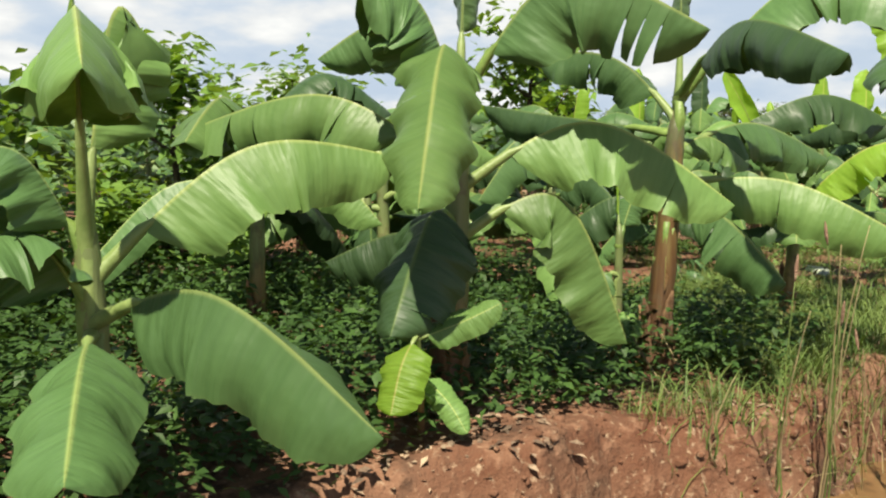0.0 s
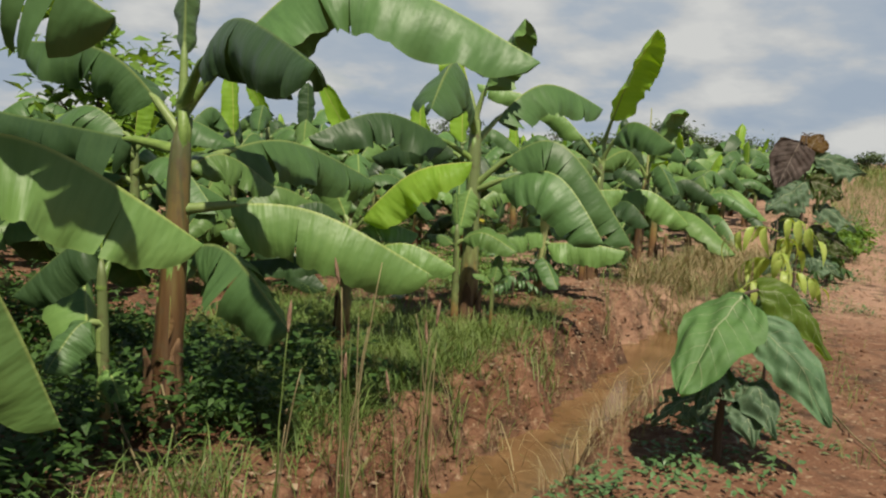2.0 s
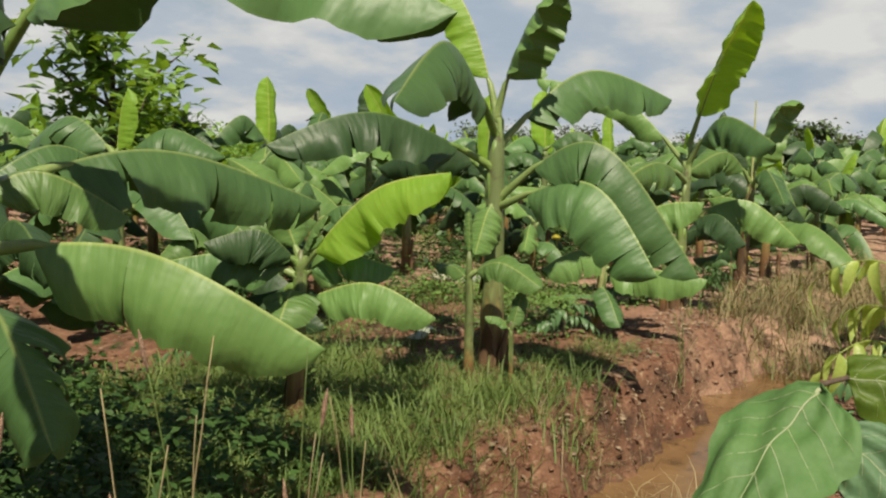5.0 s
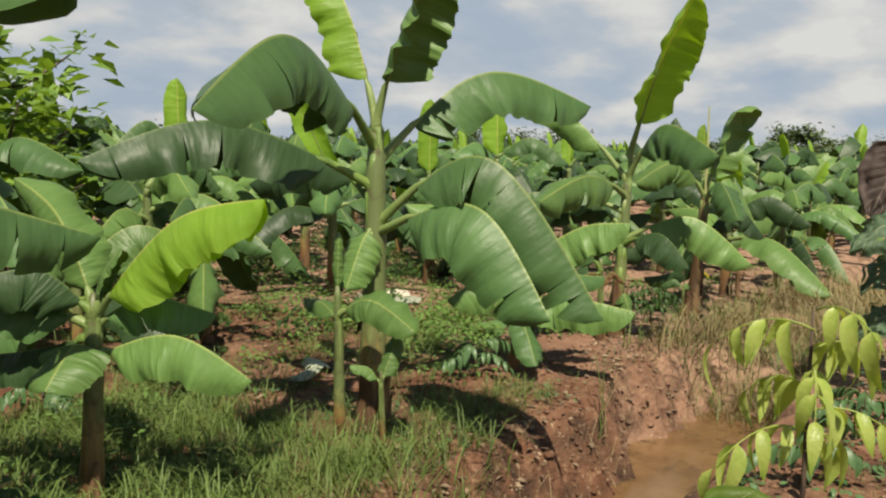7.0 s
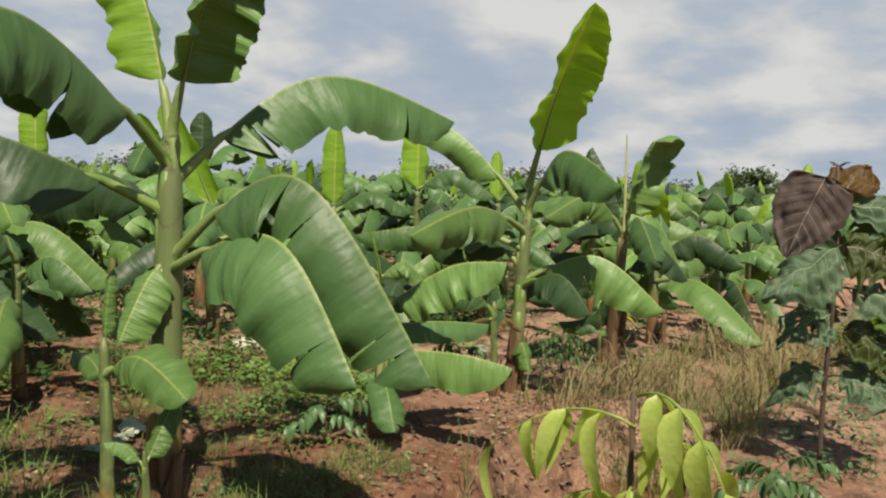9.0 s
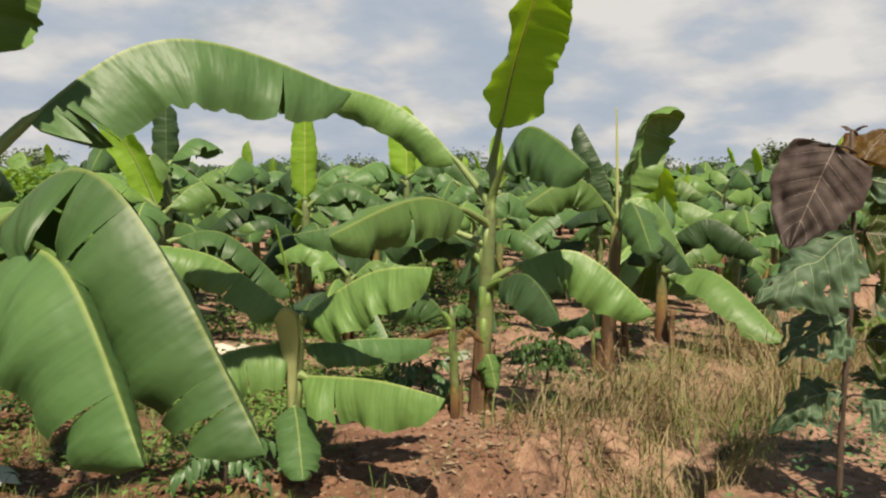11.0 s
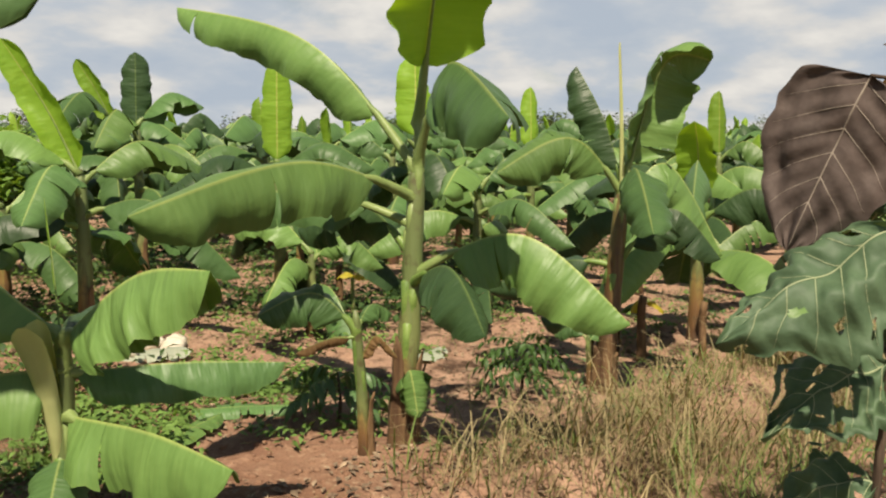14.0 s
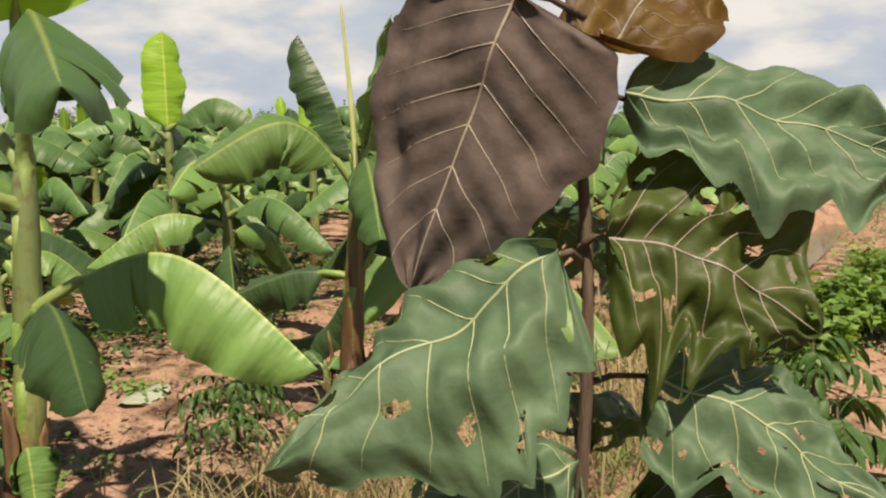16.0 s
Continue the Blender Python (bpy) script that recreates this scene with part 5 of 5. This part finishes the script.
# ---- undergrowth ----
def undergrowth():
    rnd = random.Random(21)
    on_path = lambda x, y: y < 2.45 + 0.15 * noise.noise(Vector((x, 0, 0)))
    rows = herb_rows(rnd, 2300, (-3.0, 5.3, 2.45, 6.6), 30, 0.065, (0.32, 0.72), on_path)
    rows += herb_rows(rnd, 2200, (-11.0, -2.6, 2.45, 9.0), 24, 0.075, (0.25, 0.6), lambda x, y: y < 2.5 + 0.3 * noise.noise(Vector((x, 0, 0))) or noise.noise(Vector((x * 0.6, y * 0.6, 14))) < -0.25 - 0.08 * (x + 2.6))
    rows += herb_rows(rnd, 700, (-3.0, 5.0, 6.3, 9.5), 24, 0.075, (0.25, 0.55), lambda x, y: noise.noise(Vector((x * 0.8, y * 0.8, 15))) < -0.1)
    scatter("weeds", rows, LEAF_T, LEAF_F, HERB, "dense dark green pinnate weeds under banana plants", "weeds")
    rows = herb_rows(rnd, 1500, (5.2, 18, 3.0, 12.0), 20, 0.055, (0.08, 0.26), lambda x, y: noise.noise(Vector((x * 0.9, y * 0.9, 2))) < 0.0)
    rows += herb_rows(rnd, 220, (8.6, 11.2, 3.3, 5.0), 26, 0.06, (0.10, 0.32), lambda x, y: noise.noise(Vector((x * 1.1, y * 1.1, 71))) < 0.0)
    scatter("weeds", rows, LEAF_T, LEAF_F, HERB_SUNLIT, "patchy low green weeds on red soil", "weeds")
    rows = herb_rows(rnd, 1500, (4.2, 24, 4.6, 14), 34, 0.085, (0.28, 0.62), lambda x, y: noise.noise(Vector((x * 0.7, y * 0.7, 31))) < 0.0)
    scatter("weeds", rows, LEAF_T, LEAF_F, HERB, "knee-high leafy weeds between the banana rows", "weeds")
    rows = herb_rows(rnd, 800, (7.0, 18, 4.8, 10), 24, 0.06, (0.15, 0.42), lambda x, y: noise.noise(Vector((x * 0.8, y * 0.8, 12))) < -0.05)
    scatter("weeds", rows, LEAF_T, LEAF_F, HERB_SUNLIT, "leafy green weeds between the banana rows", "weeds")
    rows = herb_rows(rnd, 150, (2.2, 13, 0.25, 0.95), 18, 0.05, (0.06, 0.20))
    rows += herb_rows(rnd, 14, (4.2, 5.2, 0.55, 1.0), 26, 0.05, (0.08, 0.2))
    rows += herb_rows(rnd, 160, (13, 30, 0.0, 1.0), 18, 0.06, (0.08, 0.3))
    rows += herb_rows(rnd, 260, (7.2, 17, 2.3, 3.9), 12, 0.045, (0.04, 0.12), lambda x, y: noise.noise(Vector((x * 1.2, y * 1.2, 17))) < 0.05)
    rows += herb_rows(rnd, 420, (5.5, 24, -2.6, 0.3), 22, 0.05, (0.06, 0.15), lambda x, y: noise.noise(Vector((x * 1.1, y * 0.7, 61))) < 0.22)
    rows += herb_rows(rnd, 200, (4.5, 22, -2.4, 0.4), 10, 0.04, (0.03, 0.09), lambda x, y: noise.noise(Vector((x * 1.0, y * 1.4, 27))) < 0.1)
    scatter("weeds", rows, LEAF_T, LEAF_F, HERB_BLUE, "low leafy weeds along the path edge", "weeds")
    rows = grass_rows(rnd, 1700, (4.3, 7.0, 2.25, 4.4), (0.12, 0.28), 10, 0.06)
    rows += grass_rows(rnd, 900, (6.6, 8.6, 2.35, 3.5), (0.06, 0.17), 9, 0.06, lambda x, y: noise.noise(Vector((x * 1.4, y * 1.4, 19))) < -0.05)
    rows += grass_rows(rnd, 700, (6.8, 9.4, 2.9, 6.0), (0.08, 0.22), 9, 0.07, lambda x, y: noise.noise(Vector((x * 0.9, y * 0.9, 9))) < -0.15)
    rows += grass_rows(rnd, 480, (10.3, 16.0, 0.95, 2.6), (0.10, 0.36), 7, 0.08)
    rows += grass_rows(rnd, 250, (3.0, 7.5, 1.95, 2.4), (0.10, 0.30), 8, 0.05)
    rows += grass_rows(rnd, 1400, (6.8, 18, 2.1, 10), (0.06, 0.18), 7, 0.07, lambda x, y: noise.noise(Vector((x * 0.8, y * 0.8, 9))) < 0.0)
    rows += grass_rows(rnd, 900, (5, 30, -3.0, 0.4), (0.10, 0.22), 11, 0.09, lambda x, y: noise.noise(Vector((x * 0.6, y * 1.2, 5))) < 0.08)
    rows += grass_rows(rnd, 420, (4.5, 14, -1.8, 0.5), (0.08, 0.17), 10, 0.07, lambda x, y: noise.noise(Vector((x * 0.9, y * 1.6, 8))) < 0.02)
    rows += grass_rows(rnd, 900, (17, 55, -8.0, -1.6), (0.2, 0.6), 7, 0.2)
    rows += grass_rows(rnd, 1500, (-8, 17, -9.0, -0.9), (0.08, 0.24), 10, 0.10, lambda x, y: noise.noise(Vector((x * 0.5, y * 0.7, 51))) < 0.12 + 0.05 * (y + 4))
    rows += grass_rows(rnd, 2200, (60, 170, -45, 14), (0.9, 1.7), 7, 0.9)
    rows += grass_rows(rnd, 1100, (23, 75, -6.0, 1.2), (0.3, 0.6), 8, 0.3)
    scatter("grass", rows, BLADE_T, BLADE_F, GRASS, "soft green grass on the trench bank", "grass")
    rows = grass_rows(rnd, 820, (10.2, 16.0, 0.95, 2.35), (0.20, 0.58), 7, 0.07, lambda x, y: noise.noise(Vector((x * 1.3, y * 1.3, 3))) < -0.15)
    rows += grass_rows(rnd, 70, (4.2, 10.4, 1.85, 2.2), (0.12, 0.30), 6, 0.05)
    rows += grass_rows(rnd, 40, (4.4, 6.2, 0.95, 1.2), (0.15, 0.38), 7, 0.05)
    rows += grass_rows(rnd, 26, (3.2, 7.0, 1.35, 1.9), (0.25, 0.55), 2, 0.04)
    rows += grass_rows(rnd, 420, (16.0, 34.0, 0.5, 2.6), (0.15, 0.4), 6, 0.12, lambda x, y: 1.0 < y < 2.1 and 16.6 < x < 27)
    rows += grass_rows(rnd, 900, (45, 150, -40, 4), (0.7, 1.4), 6, 0.8)
    rows += grass_rows(rnd, 1500, (17.0, 60.0, -9, -1.5), (0.35, 0.8), 6, 0.25)
    scatter("grass", rows, STALK_T, BLADE_F, STRAW, "dry straw-coloured grass filling the dry trench", "grass")
    rows = []
    for _ in range(16000):
        x, y = rnd.uniform(1.5, 17), rnd.choice((rnd.uniform(1.95, 4.2), rnd.uniform(1.95, 4.2), rnd.uniform(2.2, 11)))
        if noise.noise(Vector((x * 1.1, y * 1.1, 6))) < -0.12:
            continue
        rows.append((x, y, ground_z(x, y) + 0.012, rnd.uniform(0, 6.283), rnd.uniform(-0.3, 0.3), rnd.uniform(-0.4, 0.4), rnd.uniform(0.02, 0.07)))
    for _ in range(2600):
        x, y = rnd.uniform(3.5, 20), rnd.uniform(-2.4, 0.6)
        if noise.noise(Vector((x * 0.8, y * 1.3, 41))) < 0.05:
            continue
        rows.append((x, y, ground_z(x, y) + 0.010, rnd.uniform(0, 6.283), rnd.uniform(-0.3, 0.3), rnd.uniform(-0.4, 0.4), rnd.uniform(0.02, 0.07)))
    scatter("leaf_litter", rows, LEAF_T, LEAF_F, LITTER, "scattered dry brown leaf litter on soil", "litter")


undergrowth()
pinnate("lime_leaved_shrub", (6.6, 0.43), 1.16, 8, 0.15, 0.05, LIME, "young shrub with drooping lime yellow leaflets", 3, 0.8, 3, 0.25, 0.33, 0.55)
for i, (x, y, h, n, ll, lw, mat, lab) in enumerate((
    (8.61, 2.97, 0.22, 6, 0.10, 0.036, HERB_BLUE, "low seedling with pale pinnate leaflets on soil"),
    (10.57, 3.26, 0.28, 7, 0.12, 0.036, HERB_BLUE, "low drooping pinnate seedling beside a banana stem"),
    (6.25, 4.30, 0.22, 6, 0.10, 0.036, HERB_BLUE, "small pinnate seedling in the grass"),
    (12.64, 0.34, 0.34, 7, 0.16, 0.055, HERB, "glossy green pinnate seedling by the path"),
    (13.6, 0.55, 0.36, 7, 0.14, 0.05, HERB, "green pinnate seedling in the verge"),
    (11.75, 2.92, 0.34, 22, 0.075, 0.026, HERB, "bushy fine-leaved green weed on red soil"),
    (9.3, 0.62, 0.25, 6, 0.10, 0.04, HERB_BLUE, "low pinnate seedling at the trench edge"),
    (8.2, 0.70, 0.28, 6, 0.11, 0.05, HERB_BLUE, "dark leafy seedling at the trench edge"),
)):
    pinnate("seedling", (x, y), h, n, ll, lw, mat, lab, 60 + i, 0.5, 5, 0.35, 0.30)


def leafy_bush(at, h, r, seed, label):
    tree(at, h, r, label, seed, TREE_LEAF, 0.11, 1500, 0.05, "bush", "bush")


leafy_bush((15.4, 0.45), 0.42, 0.45, 201, "lush green leafy bush beside the path")
leafy_bush((17.2, 0.25), 0.4, 0.45, 202, "lush green leafy bush beside the path")
leafy_bush((14.3, 0.75), 0.28, 0.35, 203, "low leafy green bush in the dry verge")


def stake(x, y, h, r, label):
    """A cut wooden stake: knotted, split at the top."""
    pts = [(0.012 * math.sin(i * 1.7), 0.01 * math.cos(i * 1.3), -0.06 + (h + 0.06) * i / 7) for i in range(8)]
    v, f = tube(pts, [r * (1.1 - 0.03 * i) for i in range(8)], 8, 0.25)
    ob = mesh_object("wooden_stake", v, f, SHEATH)
    ob.matrix_world = Matrix.Translation((x, y, ground_z(x, y)))
    tagged(ob, label, "stake")


stake(13.25, 2.92, 0.50, 0.035, "cut brown wooden stake in red soil")
stake(13.60, 2.60, 0.45, 0.03, "short weathered wooden stake on dry soil")
stake(12.2, 5.1, 0.6, 0.03, "thin wooden stake between banana rows")


def fallen_leaf(x, y, length, width, yaw, mat, label, tilt=0.015):
    """A cut banana leaf lying on the soil, curled at its edges."""
    d = Vector((math.cos(yaw), math.sin(yaw), 0))
    p0 = -d * length / 2 + Vector((0, 0, 0.03))
    p2 = d * length / 2 + Vector((0, 0, 0.03))
    v, f, uv = blade_mesh(p0, Vector((0, 0, 0.03 + tilt)), p2, width, 4, 2, 0.0, 0.5, random.Random(int(x * 100)), 14, 3)
    ob = mesh_object("fallen_leaf", v, f, mat, uvs=uv)
    ob.matrix_world = Matrix.Translation((x, y, ground_z(x, y) + 0.02))
    tagged(ob, label, "fallen leaf")


PALE = blade_material("fallen_pale_leaf", (0.28, 0.33, 0.24), (0.45, 0.48, 0.38), (0.4, 0.42, 0.3))
fallen_leaf(7.75, 3.75, 0.40, 0.12, 0.3, PALE, "pale cut banana leaf lying on soil")
fallen_leaf(8.05, 3.95, 0.30, 0.18, 1.2, PALE, "pale torn banana leaf piece on soil")
fallen_leaf(10.6, 5.2, 0.5, 0.24, -0.5, PALE, "bleached dry banana leaf on the ground")
fallen_leaf(10.9, 5.45, 0.35, 0.2, 0.9, PALE, "bleached dry banana leaf on the ground")
fallen_leaf(10.3, 3.7, 0.6, 0.16, -0.7, BLADE[1], "green cut banana leaf lying on soil")
fallen_leaf(9.9, 3.6, 0.5, 0.16, 0.4, BLADE[2], "green cut banana leaf lying on soil")
fallen_leaf(12.1, 4.0, 0.4, 0.2, 0.2, PALE, "pale dry banana leaf on the soil")


def stone(x, y, r, seed, label):
    """A pale rounded field stone, flattened and chipped."""
    rnd = random.Random(seed)
    rows, cols = 7, 11
    v = [(0, 0, -0.4 * r)]
    for i in range(1, rows):
        th = math.pi * i / rows
        for j in range(cols):
            ph = 6.283 * j / cols
            d = Vector((math.sin(th) * math.cos(ph), math.sin(th) * math.sin(ph), -math.cos(th)))
            q = r * (1 + 0.35 * noise.noise(d * 1.3 + Vector((seed, 0, 0))))
            v.append((d.x * q, d.y * q * 0.8, d.z * q * 0.65))
    v.append((0, 0, 0.62 * r))
    f = [(0, 1 + (j + 1) % cols, 1 + j) for j in range(cols)]
    f += [(1 + i * cols + j, 1 + i * cols + (j + 1) % cols, 1 + (i + 1) * cols + (j + 1) % cols, 1 + (i + 1) * cols + j) for i in range(rows - 2) for j in range(cols)]
    f += [(len(v) - 1, 1 + (rows - 2) * cols + j, 1 + (rows - 2) * cols + (j + 1) % cols) for j in range(cols)]
    ob = mesh_object("stone", v, f, STONE)
    ob.matrix_world = pose(x, y, ground_z(x, y) + 0.35 * r, 0, 0, rnd.uniform(0, 360))
    tagged(ob, label, "stone", "pale stones in a heap")


STONE = material("pale_stone", (0.42, 0.38, 0.30), (0.62, 0.57, 0.47), 7, 0.85, 0.4, 40)
for i, (x, y, r) in enumerate(((10.30, 5.40, 0.11), (10.52, 5.48, 0.13), (10.72, 5.50, 0.12), (10.90, 5.44, 0.09), (10.46, 5.28, 0.07), (10.78, 5.30, 0.10), (10.62, 5.62, 0.10))):
    stone(x, y, r, 400 + i, "pale chalky stone in a heap on soil")


def twig(points, r, label):
    v, f = tube(points, [r * (1 - 0.6 * i / (len(points) - 1)) for i in range(len(points))], 6)
    tagged(mesh_object("dry_twig", v, f, STRAW), label, "twig")


twig([(6.9, 0.12, 0.05), (6.2, -0.1, 0.045), (5.6, -0.35, 0.045), (5.0, -0.75, 0.04)], 0.006, "long dry twig lying across the footpath")
twig([(3.75, 3.05, 0.55), (3.5, 2.6, 0.30), (3.35, 2.3, 0.17), (3.1, 1.95, -0.08)], 0.007, "long dry pale twig leaning down the bank")
twig([(3.95, 2.85, 0.35), (3.7, 2.5, 0.20), (3.55, 2.25, 0.13), (3.3, 1.95, -0.10)], 0.006, "thin dry twig lying over the bank")


PLUME = material("seed_plume", (0.20, 0.115, 0.075), (0.34, 0.22, 0.15), 30, 0.85, 0.8, 160)


def tall_grass(x, y, h, lean, seed):
    """A few thin pale seed stalks from one root, each with a narrow plume."""
    rnd = random.Random(seed)
    root = empty("tall_grass", x, y, ground_z(x, y), "tall thin pale grass stalks at the trench edge", "grass", "tall grass stalks")
    for k in range(4):
        a, q = rnd.uniform(0, 6.28), rnd.uniform(0.6, 1.0) * h
        e = Vector((math.cos(a) * lean, math.sin(a) * lean, q))
        pts = [bezier(Vector((rnd.uniform(-0.04, 0.04), rnd.uniform(-0.04, 0.04), -0.03)), Vector((0, 0, q * 0.6)), e, i / 8) for i in range(9)]
        v, f = tube(pts, [0.0052 - 0.0004 * i for i in range(9)], 5)
        stalk = mesh_object("stalk", v, f, GRASS if k % 3 == 0 else STRAW, root)
        if k < 1 and h > 0.8:
            top, way = pts[-1], (pts[-1] - pts[-2]).normalized()
            v, f = tube([top + way * 0.022 * i for i in range(-1, 6)], [0.002, 0.005, 0.008, 0.009, 0.008, 0.005, 0.001], 6, 0.3)
            mesh_object("seed_plume", v, f, PLUME, stalk)["label"] = "brown seed plume"


for i, (x, y, h) in enumerate(((4.0, 1.85, 1.5), (4.25, 1.95, 1.35), (4.5, 1.75, 1.5), (3.6, 1.9, 1.2), (5.0, 1.95, 1.2), (4.75, 2.0, 0.9), (3.2, 2.0, 0.6), (5.4, 2.0, 0.6), (8.6, 2.0, 0.55))):
    tall_grass(x, y, h, 0.10, 300 + i)


def clods():
    rnd = random.Random(77)
    T = [(math.cos(a) * c, math.sin(a) * c, s) for c, s in ((0.48, -0.25), (0.55, 0.02), (0.30, 0.20)) for a in (0, 1.26, 2.51, 3.77, 5.03)]
    F = [(i * 5 + k, i * 5 + (k + 1) % 5, (i + 1) * 5 + (k + 1) % 5, (i + 1) * 5 + k) for i in range(2) for k in range(5)] + [(10, 11, 12, 13, 14)]
    rows = []
    for _ in range(5200):
        x, y = rnd.uniform(2, 16), rnd.choice((rnd.uniform(1.85, 3.4), rnd.uniform(1.8, 2.5), rnd.uniform(2, 8), rnd.uniform(-1.5, 0.9)))
        rows.append((x, y, ground_z(x, y) + 0.004, rnd.uniform(0, 6.283), rnd.uniform(-0.4, 0.4), rnd.uniform(-0.4, 0.4), rnd.uniform(0.015, 0.04) if rnd.random() < 0.92 else rnd.uniform(0.04, 0.09)))
    scatter("soil_clods", rows, T, F, SOIL, "loose red soil clods on bank and path", "soil clods")


clods()
